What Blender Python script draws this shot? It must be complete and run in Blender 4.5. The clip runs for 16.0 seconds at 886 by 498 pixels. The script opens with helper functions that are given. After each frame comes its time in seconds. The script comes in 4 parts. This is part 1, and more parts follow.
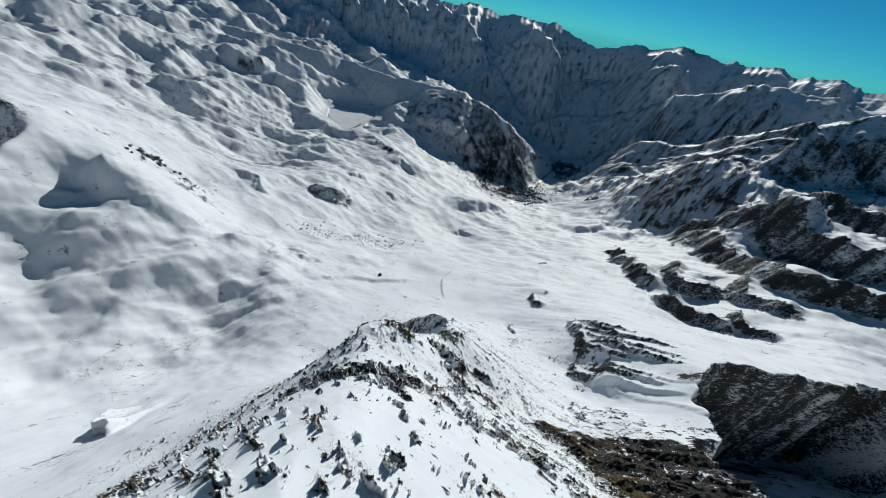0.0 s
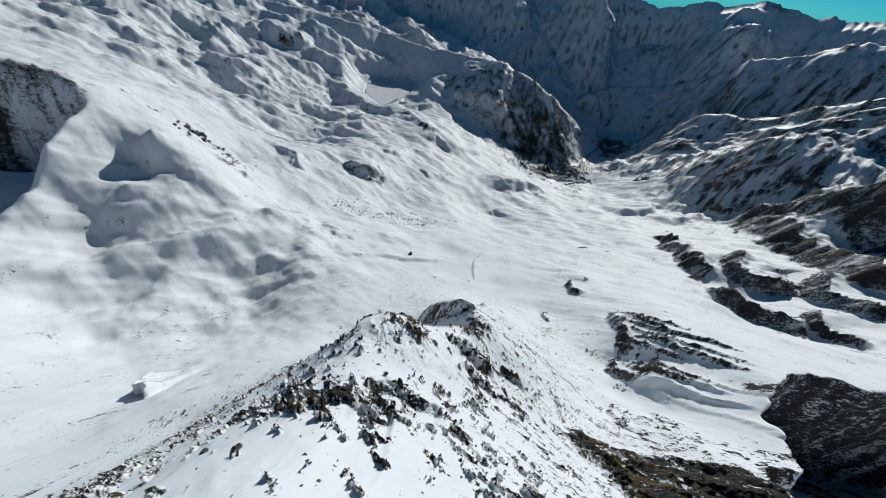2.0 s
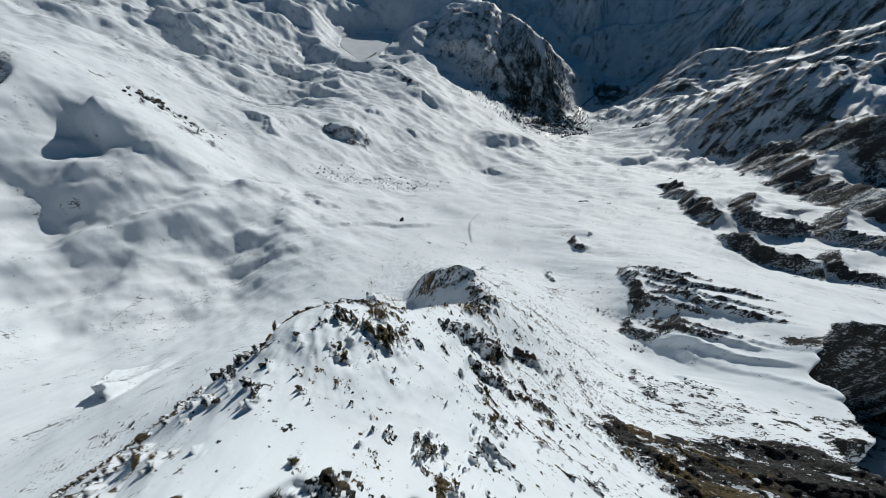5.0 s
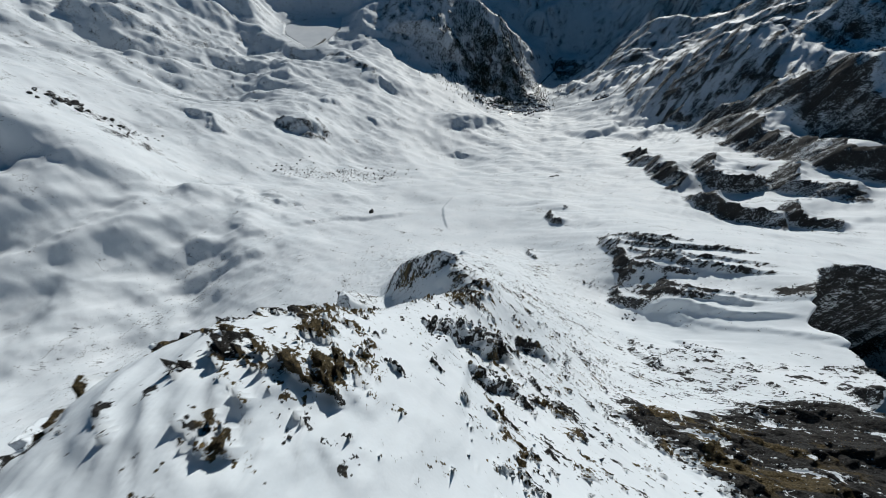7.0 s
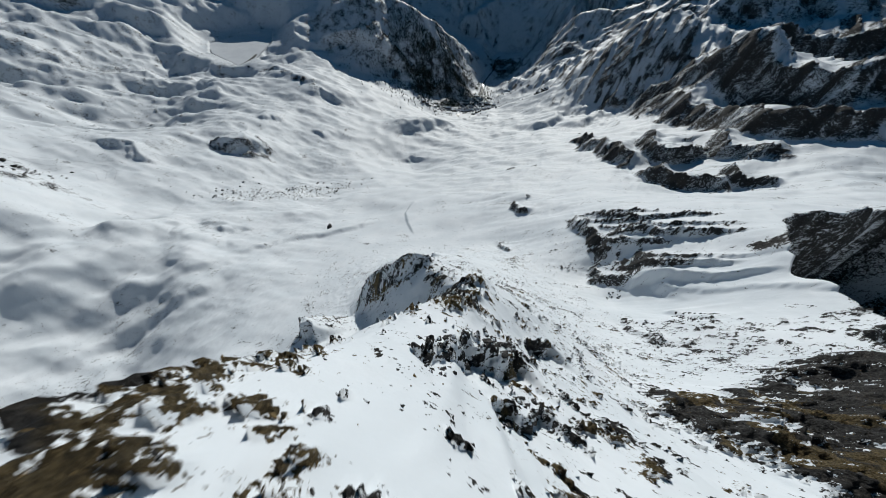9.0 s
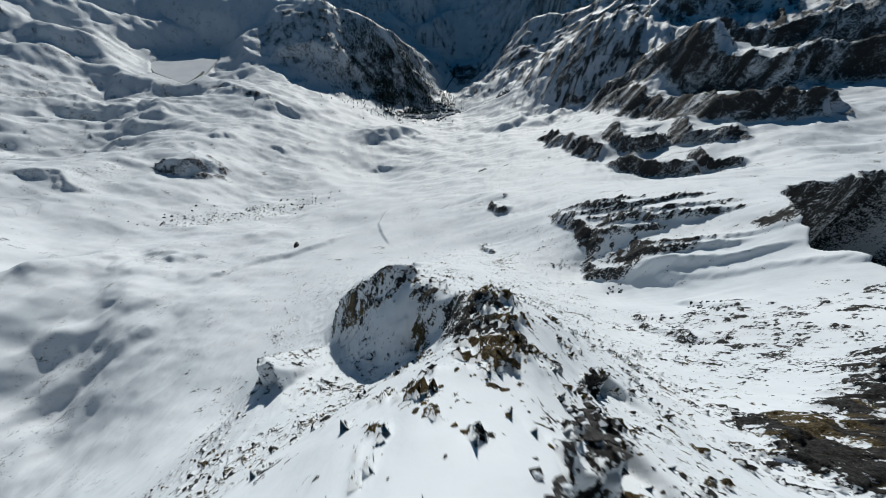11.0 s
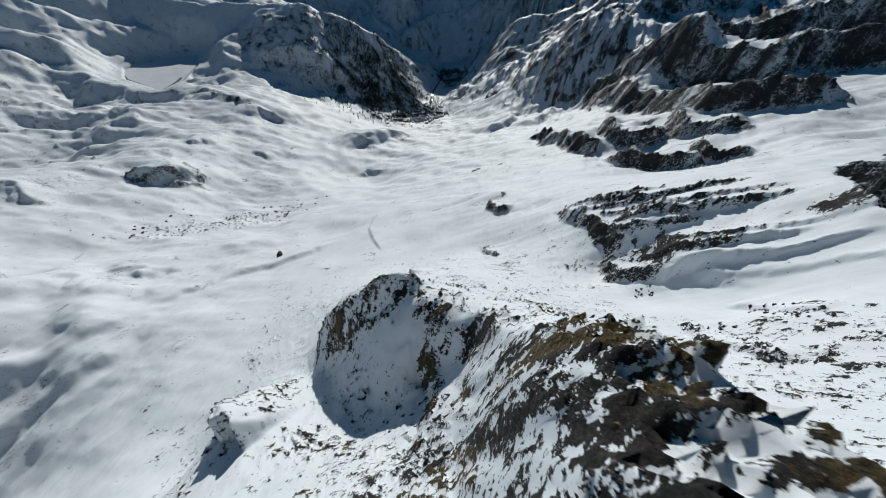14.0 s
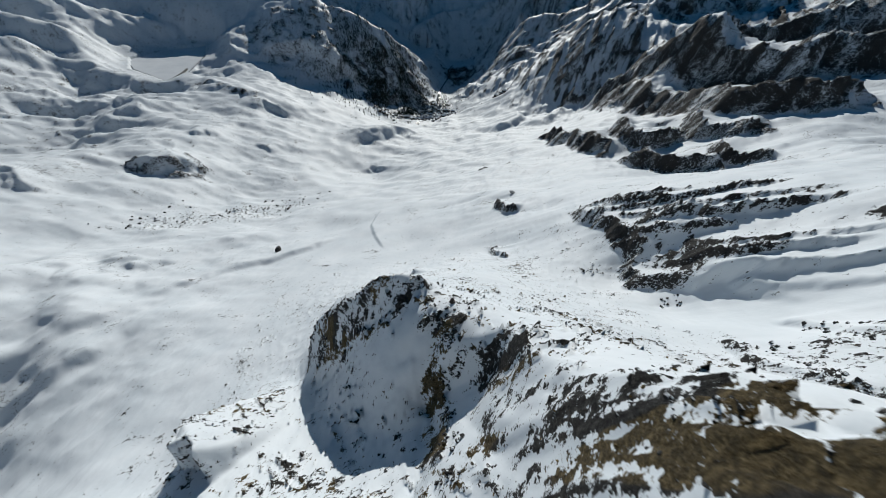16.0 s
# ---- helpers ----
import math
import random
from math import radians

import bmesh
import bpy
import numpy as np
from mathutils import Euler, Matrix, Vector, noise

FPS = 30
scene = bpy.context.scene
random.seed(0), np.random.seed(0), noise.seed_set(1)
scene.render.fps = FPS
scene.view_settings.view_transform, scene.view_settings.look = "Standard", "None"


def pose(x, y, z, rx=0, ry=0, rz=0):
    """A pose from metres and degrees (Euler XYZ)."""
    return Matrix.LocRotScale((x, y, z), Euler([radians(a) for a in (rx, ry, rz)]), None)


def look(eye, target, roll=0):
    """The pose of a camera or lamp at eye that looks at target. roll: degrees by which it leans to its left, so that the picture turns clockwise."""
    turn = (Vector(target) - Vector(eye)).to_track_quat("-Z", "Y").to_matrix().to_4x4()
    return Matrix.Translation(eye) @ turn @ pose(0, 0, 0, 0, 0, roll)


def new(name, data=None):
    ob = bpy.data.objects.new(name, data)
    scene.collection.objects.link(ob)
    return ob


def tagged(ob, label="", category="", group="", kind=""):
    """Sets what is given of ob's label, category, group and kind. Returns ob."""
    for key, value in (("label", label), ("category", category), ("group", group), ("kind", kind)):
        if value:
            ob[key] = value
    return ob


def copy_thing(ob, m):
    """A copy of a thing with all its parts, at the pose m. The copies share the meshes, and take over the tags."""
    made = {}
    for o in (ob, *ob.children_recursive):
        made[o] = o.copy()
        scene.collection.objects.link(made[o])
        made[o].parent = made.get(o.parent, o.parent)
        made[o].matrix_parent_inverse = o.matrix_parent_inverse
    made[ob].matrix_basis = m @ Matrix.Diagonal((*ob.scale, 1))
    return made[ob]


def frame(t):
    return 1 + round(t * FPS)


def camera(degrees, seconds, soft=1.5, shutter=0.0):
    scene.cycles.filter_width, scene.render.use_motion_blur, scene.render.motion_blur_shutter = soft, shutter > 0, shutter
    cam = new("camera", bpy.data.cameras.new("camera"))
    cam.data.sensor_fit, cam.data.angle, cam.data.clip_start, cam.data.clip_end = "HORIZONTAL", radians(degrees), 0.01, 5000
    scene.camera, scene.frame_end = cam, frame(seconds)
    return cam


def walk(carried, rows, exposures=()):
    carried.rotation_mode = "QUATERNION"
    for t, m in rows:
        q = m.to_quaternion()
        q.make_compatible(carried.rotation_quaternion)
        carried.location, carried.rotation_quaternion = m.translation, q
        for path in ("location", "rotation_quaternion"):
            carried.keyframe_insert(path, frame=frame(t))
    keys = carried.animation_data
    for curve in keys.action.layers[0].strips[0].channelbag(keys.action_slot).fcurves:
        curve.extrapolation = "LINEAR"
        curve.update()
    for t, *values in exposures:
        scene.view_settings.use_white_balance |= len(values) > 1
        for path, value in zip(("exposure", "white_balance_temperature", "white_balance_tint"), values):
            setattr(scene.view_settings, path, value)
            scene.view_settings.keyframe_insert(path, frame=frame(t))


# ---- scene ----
# The camera glides down along a steep snowy ridge; metres, z up, y down the valley.
cam = camera(109.64, 16.0, soft=0.75, shutter=0.5)
EXPOSURES = [(0.0, -0.30, 6150, 6), (4.0, -0.38, 6150, 6), (8.0, -0.46, 6150, 6), (13.0, -0.40, 6150, 6), (16.0, -0.38, 6150, 6)]
ROWS = [
    (0, 0.00, 0.00, 1400.00, 51.141, -9.247, 5.715),
    (0.5, 1.71, 6.49, 1395.63, 49.849, -8.379, 8.001),
    (1, 3.16, 12.88, 1391.03, 48.793, -7.636, 9.593),
    (1.5, 4.51, 19.11, 1386.32, 47.685, -6.984, 10.758),
    (2, 5.57, 25.55, 1380.84, 46.656, -6.502, 11.637),
    (2.5, 6.22, 31.54, 1375.06, 45.626, -6.145, 12.138),
    (3, 6.51, 38.50, 1368.61, 44.375, -5.698, 12.277),
    (3.5, 6.79, 45.17, 1361.30, 43.206, -5.275, 11.967),
    (6, 6.89, 70.45, 1325.75, 39.570, -4.076, 4.915),
    (6.5, 6.40, 74.74, 1318.66, 39.276, -4.020, 3.089),
    (7, 5.91, 78.80, 1311.81, 39.253, -3.978, 0.918),
    (7.5, 5.43, 82.53, 1305.54, 39.497, -3.885, -1.398),
    (8, 5.00, 86.44, 1298.64, 39.921, -3.753, -4.033),
    (8.5, 4.44, 90.52, 1292.03, 40.461, -3.576, -6.702),
    (9, 3.91, 95.05, 1284.76, 41.034, -3.442, -9.180),
    (11.5, 3.71, 127.81, 1246.41, 43.365, -3.025, -17.193),
    (12, 3.67, 133.44, 1240.33, 43.729, -2.910, -18.042),
    (12.5, 3.81, 139.06, 1234.20, 43.990, -2.857, -18.580),
    (13, 4.36, 144.12, 1228.42, 43.996, -2.828, -18.741),
    (13.5, 4.74, 148.96, 1222.90, 43.962, -2.793, -18.756),
    (14, 5.17, 153.53, 1217.66, 43.970, -2.900, -18.597),
    (14.5, 5.40, 157.49, 1212.98, 43.888, -3.101, -18.364),
    (15, 5.77, 161.32, 1208.65, 43.946, -3.197, -18.122),
    (15.5, 6.62, 165.58, 1203.85, 43.948, -3.350, -17.722),
    (16, 7.44, 170.43, 1198.95, 43.858, -3.681, -17.131),
]
walk(cam, [(t, pose(x, y, z, rx, ry, rz)) for t, x, y, z, rx, ry, rz in ROWS], EXPOSURES)

# ---- light: a low winter sun from down the valley, and a clear sky ----
SUN_AZIMUTH, SUN_ELEVATION = 20.0, 25.5      # degrees to the right of +y, degrees up
world = bpy.data.worlds.new("sky")
scene.world = world
world.use_nodes = True
wn = world.node_tree
sky = wn.nodes.new("ShaderNodeTexSky")
sky.sky_type, sky.sun_disc = "NISHITA", False
sky.sun_elevation, sky.sun_rotation = radians(SUN_ELEVATION), radians(SUN_AZIMUTH)
sky.altitude, sky.air_density, sky.dust_density, sky.ozone_density = 3000, 0.8, 0.0, 2.0
tint = wn.nodes.new("ShaderNodeMix")      # thin, clean mountain air
tint.data_type, tint.blend_type = "RGBA", "MULTIPLY"
tint.inputs["Factor"].default_value = 1.0
tint.inputs[7].default_value = (0.17, 0.82, 0.96, 1)
wn.links.new(sky.outputs["Color"], tint.inputs[6])
wn.links.new(tint.outputs[2], wn.nodes["Background"].inputs["Color"])
wn.nodes["Background"].inputs["Strength"].default_value = 0.06
sun = new("sun", bpy.data.lights.new("sun", "SUN"))
sun.data.energy, sun.data.angle, sun.data.color = 5.0, radians(0.5), (1.0, 0.94, 0.86)
az, el = radians(SUN_AZIMUTH), radians(SUN_ELEVATION)
sun.matrix_world = look((0, 0, 0), (-math.sin(az) * math.cos(el), -math.cos(az) * math.cos(el), -math.sin(el)))

# ---- noise on arrays ----
def hashed(ix, iy, seed):
    h = (ix.astype(np.uint32) * np.uint32(374761393) + iy.astype(np.uint32) * np.uint32(668265263) + np.uint32(seed * 974711))
    h = (h ^ (h >> np.uint32(13))) * np.uint32(1274126177)
    return h ^ (h >> np.uint32(16))


def perlin(x, y, seed=0):
    """Gradient noise, about -0.7 to 0.7."""
    fx, fy = np.floor(x), np.floor(y)
    ix, iy = fx.astype(np.int64), fy.astype(np.int64)
    x, y = (x - fx).astype(np.float32), (y - fy).astype(np.float32)
    u, v = x * x * x * (x * (x * 6 - 15) + 10), y * y * y * (y * (y * 6 - 15) + 10)

    def corner(a, b):
        angle = hashed(ix + a, iy + b, seed).astype(np.float32) * np.float32(2 * math.pi / 2 ** 32)
        return np.cos(angle) * (x - a) + np.sin(angle) * (y - b)

    low = corner(0, 0) * (1 - u) + corner(1, 0) * u
    high = corner(0, 1) * (1 - u) + corner(1, 1) * u
    return low * (1 - v) + high * v


def fractal(x, y, size, octaves, seed=0, gain=0.5):
    out, amp = 0, 1.0
    for o in range(octaves):
        out = out + amp * perlin(x / size, y / size, seed + o)
        size, amp = size / 2.03, amp * gain
    return out


def ridged(x, y, size, octaves, seed=0, gain=0.5):
    """Sharp crests and rounded hollows, about -0.5 to 0.5."""
    out, amp, weight = 0, 1.0, 1.0
    for o in range(octaves):
        n = (0.7 - np.abs(perlin(x / size, y / size, seed + o)) * 2) * weight
        out = out + amp * n
        weight = np.clip(n * 1.2 + 0.5, 0, 1)
        size, amp = size / 2.07, amp * gain
    return out * 0.5


def smooth(a, b, x):
    t = np.clip((x - a) / (b - a), 0, 1)
    return t * t * (3 - 2 * t)


# ---- the lie of the land: lines along its ridges, benches, gullies and valley, heights below the starting point ----
DATUM = 1400.0
SPINE = [(-12, -90, 20), (-13, 0, -38), (-15, 33, -71), (-14, 53, -94), (-9, 84, -123), (-8, 105, -144), (8, 131, -178), (13, 138, -187), (24, 160, -212),
         (32, 172, -228), (42, 200, -273), (38, 237, -304), (42, 270, -345), (46, 292, -372), (62, 362, -443), (62, 378, -462), (64, 403, -501), (78, 470, -560)]
KNOB = [(-29, 97, -131), (-20, 98, -128)]
LEFT_FLANK = [(-34, 100, -152), (-36, 54, -116), (-84, 48, -172), (-86, 66, -187), (-98, 90, -226), (-164, 64, -284), (-196, 98, -328), (-190, 148, -373), (-180, 198, -424), (-60, 150, -275)]
LEFT_SPUR = [(-52, 208, -353), (-66, 232, -361), (-70, 256, -388), (-109, 226, -400), (-140, 250, -470)]
BOWL_FLOOR = [(3, 205, -335), (-8, 209, -350), (-3, 225, -345), (12, 213, -316), (-20, 256, -388), (-44, 248, -396), (-50, 285, -450)]
BOWL_RIM = [(-10, 268, -345), (17, 257, -317), (32, 228, -293), (-25, 281, -378), (-33, 300, -414), (-42, 312, -446), (-59, 353, -495)]
SPINE_FOOT = [(14, 168, -272), (23, 188, -288), (27, 206, -312)]
RIGHT_FLANK = [(2, 68, -124), (21, 97, -162), (31, 98, -179), (23, 120, -185), (30, 128, -195), (44, 138, -221), (58, 142, -232), (75, 125, -238), (90, 321, -403), (75, 229, -320)]
BROWN_SPUR = [(88, 105, -231), (106, 87, -215), (120, 101, -228), (165, 106, -240), (200, 108, -235), (144, 117, -262), (131, 136, -287), (197, 137, -290)]
RIGHT_GULLY = [(192, 175, -333), (193, 191, -354), (226, 175, -314), (242, 191, -346), (218, 209, -366), (242, 248, -410), (260, 302, -435)]
RIGHT_CLIFF = [(318, 214, -294), (345, 242, -300), (400, 262, -308), (458, 309, -337), (313, 225, -323), (267, 253, -381), (345, 308, -351), (292, 318, -387)]
RIBS = [(191, 439, -525), (307, 454, -472), (279, 595, -567), (312, 612, -555), (694, 417, -427), (689, 621, -572), (726, 728, -591), (845, 842, -598)]
RIGHT_BENCH = [(270, 914, -735), (797, 1308, -810), (1163, 1629, -844), (1231, 1472, -761), (1283, 1375, -725), (1033, 2074, -971)]
RIGHT_WALL = [(1147, 844, -501), (1250, 1037, -611), (1315, 1149, -454), (1333, 1344, -605), (1496, 1662, -481), (1398, 1901, -534), (2016, 2492, -526), (2392, 1191, -431), (1823, 1387, -610)]
RIGHT_FAR = [(1529, 2599, -962), (1946, 2738, -808), (2232, 3300, -1126), (1254, 3412, -824), (1935, 4080, -491), (1343, 4700, -800)]
VALLEY = [(-148, 658, -661), (-21, 783, -708), (39, 737, -687), (99, 1349, -951), (225, 1690, -960), (291, 2097, -1081), (691, 2401, -1150), (1039, 3267, -1150), (1345, 3839, -1160)]
LEFT_SNOW = [(-325, 118, -438), (-325, 183, -471), (-430, 262, -558), (-457, 398, -610), (-224, 375, -536), (-570, 654, -646), (-349, 1058, -827), (-494, 1274, -767)]
LEFT_BOWL = [(-607, 163, -487), (-625, 228, -527), (-780, 353, -524), (-931, 417, -472), (-558, 456, -560), (-692, 509, -526)]
BANK_CREST = [(-815, 637, -449), (-709, 599, -517), (-550, 633, -608), (-453, 632, -625)]
LEFT_HEIGHTS = [(-982, 531, -392), (-1080, 700, -330), (-953, 851, -504), (-828, 884, -622), (-866, 587, -497), (-1567, 1083, -451)]
LEFT_HILLS = [(-760, 1054, -673), (-698, 1336, -743), (-1107, 1413, -762), (-1676, 1512, -587), (-1629, 1851, -651), (-1310, 2362, -667), (-1343, 2641, -659)]
RESERVOIR_SHORE = [(-355, 1868, -841), (-794, 2164, -836), (-1168, 2182, -845), (-760, 2850, -842), (-1000, 2500, -850)]
FOREST_HILL = [(-300, 2880, -640), (-30, 2870, -640), (400, 2880, -790), (690, 2860, -920), (60, 2350, -985), (380, 2520, -1100), (-330, 2450, -890)]
LAKE_HILL = [(-900, 3450, -590), (-600, 3400, -640), (-850, 2930, -835)]
FAR_HILLS = [(-343, 3758, -713), (285, 3615, -976), (365, 4002, -980), (-255, 4569, -900), (-1400, 3600, -560)]
SURROUND = [(0, -500, 60), (-900, -300, -150), (900, -300, -150), (-2500, 0, -100), (2500, 0, -100), (-3200, 2500, -250), (3400, 2300, -150), (0, -3000, -200),
            (3200, 3700, -100), (2300, 4600, -150), (0, 5000, -300), (-2400, 4500, -200), (4800, 0, 0), (-4800, 0, 0), (0, -4800, 0), (800, 5000, -300)]
LINES = np.array(SPINE + KNOB + LEFT_FLANK + LEFT_SPUR + BOWL_FLOOR + BOWL_RIM + SPINE_FOOT + RIGHT_FLANK + BROWN_SPUR + RIGHT_GULLY + RIGHT_CLIFF + RIBS
                 + RIGHT_BENCH + RIGHT_WALL + RIGHT_FAR + VALLEY + LEFT_SNOW + LEFT_BOWL + BANK_CREST + LEFT_HEIGHTS + LEFT_HILLS + RESERVOIR_SHORE + FOREST_HILL + LAKE_HILL + FAR_HILLS + SURROUND, float)
SOFT = 8.0
_d = np.hypot(LINES[:, None, 0] - LINES[None, :, 0], LINES[:, None, 1] - LINES[None, :, 1])
_a = np.zeros((len(LINES) + 3,) * 2)
_a[:-3, :-3] = -np.sqrt(_d ** 2 + SOFT ** 2)
_a[:-3, :-3] += np.eye(len(LINES)) * 3.0
_a[:-3, -3], _a[:-3, -2:] = 1, LINES[:, :2] / 1000
_a[-3:, :-3] = _a[:-3, -3:].T
WEIGHTS = np.linalg.solve(_a, np.r_[LINES[:, 2], 0, 0, 0])


def lie(x, y):
    """The smooth height of the land, from its lines."""
    z = WEIGHTS[-3] + WEIGHTS[-2] * x / 1000 + WEIGHTS[-1] * y / 1000
    for (a, b, _), w in zip(LINES, WEIGHTS):
        z = z - w * np.sqrt((x - a) ** 2 + (y - b) ** 2 + SOFT ** 2)
    return z


# ---- the ground's net: rings that widen with distance round a point under the start ----
HUB = (0.0, -30.0)
DENSE, ROUND, RATIO = 880, 60, 1.0044
INNER, SIDE = 16.0, 72.0
angles = np.r_[np.linspace(-SIDE, SIDE, DENSE), np.linspace(SIDE, 360 - SIDE, ROUND)[1:-1]]
radii = INNER * RATIO ** np.arange(int(math.log(4950 / INNER) / math.log(RATIO)) + 1)
NA, NR = len(angles), len(radii)
aa = np.radians(angles)
X = HUB[0] + radii[:, None] * np.sin(aa)[None, :]
Y = HUB[1] + radii[:, None] * np.cos(aa)[None, :]

# smooth heights on a coarser net, then laid over the fine one
step = 5
ri, ai = np.unique(np.r_[np.arange(0, NR, step), NR - 1]), np.unique(np.r_[np.arange(0, NA, step), NA - 1])
coarse = lie(X[np.ix_(ri, ai)], Y[np.ix_(ri, ai)])
half = np.array([np.interp(np.arange(NA), ai, row) for row in coarse])
Z = np.array([np.interp(np.arange(NR), ri, half[:, c]) for c in range(NA)]).T
SNOWY = np.zeros_like(Z)          # steep banks that stay under snow
ROCK = np.full_like(Z, -0.6)      # how far the rock comes through the snow: above 0 it shows
GRASS = np.zeros_like(Z)          # dry grass on that rock
reach = np.hypot(X, Y)


def slope_of(z):
    """How steep, as rise over run, on the polar net."""
    dr = np.gradient(z, axis=0) / np.gradient(radii)[:, None]
    da = np.gradient(z, axis=1) / (np.gradient(aa)[None, :] * radii[:, None])
    return np.hypot(dr, da)


def from_line(line, px, py):
    """Signed distance from a line of points (plus: to its left), and how far along, 0 to 1."""
    line = np.array(line, float)
    best = np.full(px.shape, 1e9)
    side, along = np.zeros(px.shape), np.zeros(px.shape)
    lengths = np.hypot(*np.diff(line, axis=0).T)
    start = np.r_[0, np.cumsum(lengths)]
    for i, ln in enumerate(lengths):
        ux, uy = (line[i + 1] - line[i]) / ln
        wx, wy = px - line[i, 0], py - line[i, 1]
        t = np.clip(wx * ux + wy * uy, 0, ln)
        d = np.hypot(wx - t * ux, wy - t * uy)
        cross = ux * wy - uy * wx
        near = (d < best - 1e-6) | ((d < best + 1e-6) & (np.abs(cross) > np.abs(side)))
        best = np.minimum(d, best)
        side = np.where(near, cross, side)
        along = np.where(near, (start[i] + t) / start[-1], along)
    return best * np.where(side < 0, -1, 1), along


def crag(line, height, back, front, carve=False, rock=1.0, seed=0, taper=0.18, wobble=1.3):
    """A cliff that faces the right-hand side of its line: raised behind the line, or carved out before it."""
    pts = np.array(line, float)
    margin = 4.5 * max(back, front)
    box = (X > pts[:, 0].min() - margin) & (X < pts[:, 0].max() + margin) & (Y > pts[:, 1].min() - margin) & (Y < pts[:, 1].max() + margin)
    px, py = X[box], Y[box]
    s, along = from_line(line, px, py)
    s = s + fractal(px, py, front * 3.5, 4, seed, 0.55) * front * wobble
    fade = smooth(0, taper, along) * smooth(0, taper, 1 - along)
    step_up = smooth(-front, 0, s)
    if carve:
        Z[box] -= height * fade * np.where(s < 0, (1 - step_up) * np.exp(np.minimum(s + front, 0) / back), 0)
    else:
        Z[box] += height * fade * np.where(s > 0, np.exp(-s / back), step_up)
    face = smooth(-1.5 * front, -0.8 * front, s) * (1 - smooth(-0.1 * front, 0.3 * front, s)) * (fade > 0.02) * smooth(0, 0.25, fade)
    broken = fractal(px + 0.4 * py, (py - 0.4 * px) * 1.8, front * 1.6, 4, seed + 300, 0.65) * 0.75 if rock > 0 else 0
    ROCK[box] = np.maximum(ROCK[box], -0.6 + face * (0.42 + 0.3 * rock + broken))
    if rock < 0:
        SNOWY[box] = np.maximum(SNOWY[box], smooth(-3.5 * front, -2 * front, s) * (1 - smooth(front, 2 * front, s)) * smooth(0, 0.2, fade))


# long swells and hummocks of the snow
far_part = smooth(300, 900, reach)
hummock = smooth(-300, -900, X) * smooth(900, 1500, Y) + 0.18
Z += far_part * (fractal(X, Y, 240, 3, 11) * 22 + hummock * fractal(X + 0.5 * Y, Y * 1.7 - 0.5 * X, 430, 4, 12, 0.45) * 80 + fractal((X * 0.8 + Y * 0.6) / 2.2 + 40 * perlin(X / 260, Y / 260, 8), Y * 0.8 - X * 0.6, 105, 3, 14, 0.42) * 13 * hummock + ridged(X + 30 * perlin(X / 90, Y / 90, 9), Y * 1.3, 85, 4, 16, 0.55) * 15 * (hummock - 0.15) * smooth(-0.15, 0.3, fractal(X, Y, 330, 3, 18)))
right_side = smooth(850, 1300, X) * smooth(700, 1300, Y) * (1 - smooth(3300, 4000, reach))
Z += right_side * ridged((X * 0.66 + Y * 0.75) / 4.5, X * 0.75 - Y * 0.66, 75, 4, 17, 0.5) * 42
Z += ridged(X, Y, 520, 5, 5, 0.55) * 95 * smooth(1700, 3200, reach) * smooth(150, 500, np.abs(X - 0.32 * Y + 80))
drift = fractal(X * 0.5 + Y * 0.8, Y * 0.5 - X * 0.25, 60, 3, 23, 0.4)
Z += smooth(60, 260, np.abs(X - 20)) * smooth(120, 300, reach) * (drift * 8 + ridged(X * 0.35 + 0.25 * Y, Y * 0.8 - X * 0.9, 34, 4, 25, 0.55) * 2.4)
bowl = smooth(1.2, 0.6, np.hypot((X + 640) / 420, (Y - 400) / 330))
Z += bowl * (fractal((X * 0.75 + Y * 0.65) / 1.8 + 25 * perlin(X / 120, Y / 120, 98), Y * 0.75 - X * 0.65, 95, 3, 97, 0.4) * 28 + 0.17 * (Y - 430) + ridged(X * 0.45 + 0.3 * Y + 60 * perlin(X / 240, Y / 240, 99), Y - 0.25 * X, 150, 2, 96, 0.4) * 15)
# the far range, up to the eye's height on the skyline
crest = -35 + fractal(aa[None, :] * 40, aa[None, :] * 0 + 3.3, 3.0, 5, 77, 0.6) * 70 - 140 * np.exp(-((np.degrees(aa)[None, :] - 17) / 4.5) ** 2)
Z = np.maximum(Z, crest - (4930 - radii[:, None]) * 0.5 - np.maximum(4400 - radii[:, None], 0) * 0.8 - 520 * np.exp(-((np.degrees(aa)[None, :] - 19) / 4.5) ** 2) * smooth(4930, 4550, radii[:, None]) + (ridged(X + 200 * perlin(X / 700, Y / 700, 73), Y + 200 * perlin(X / 700, Y / 700, 74), 1000, 4, 71, 0.45) * 520 - 110 + fractal(X, Y, 160, 4, 75) * 60) * smooth(4930, 4550, radii[:, None]))

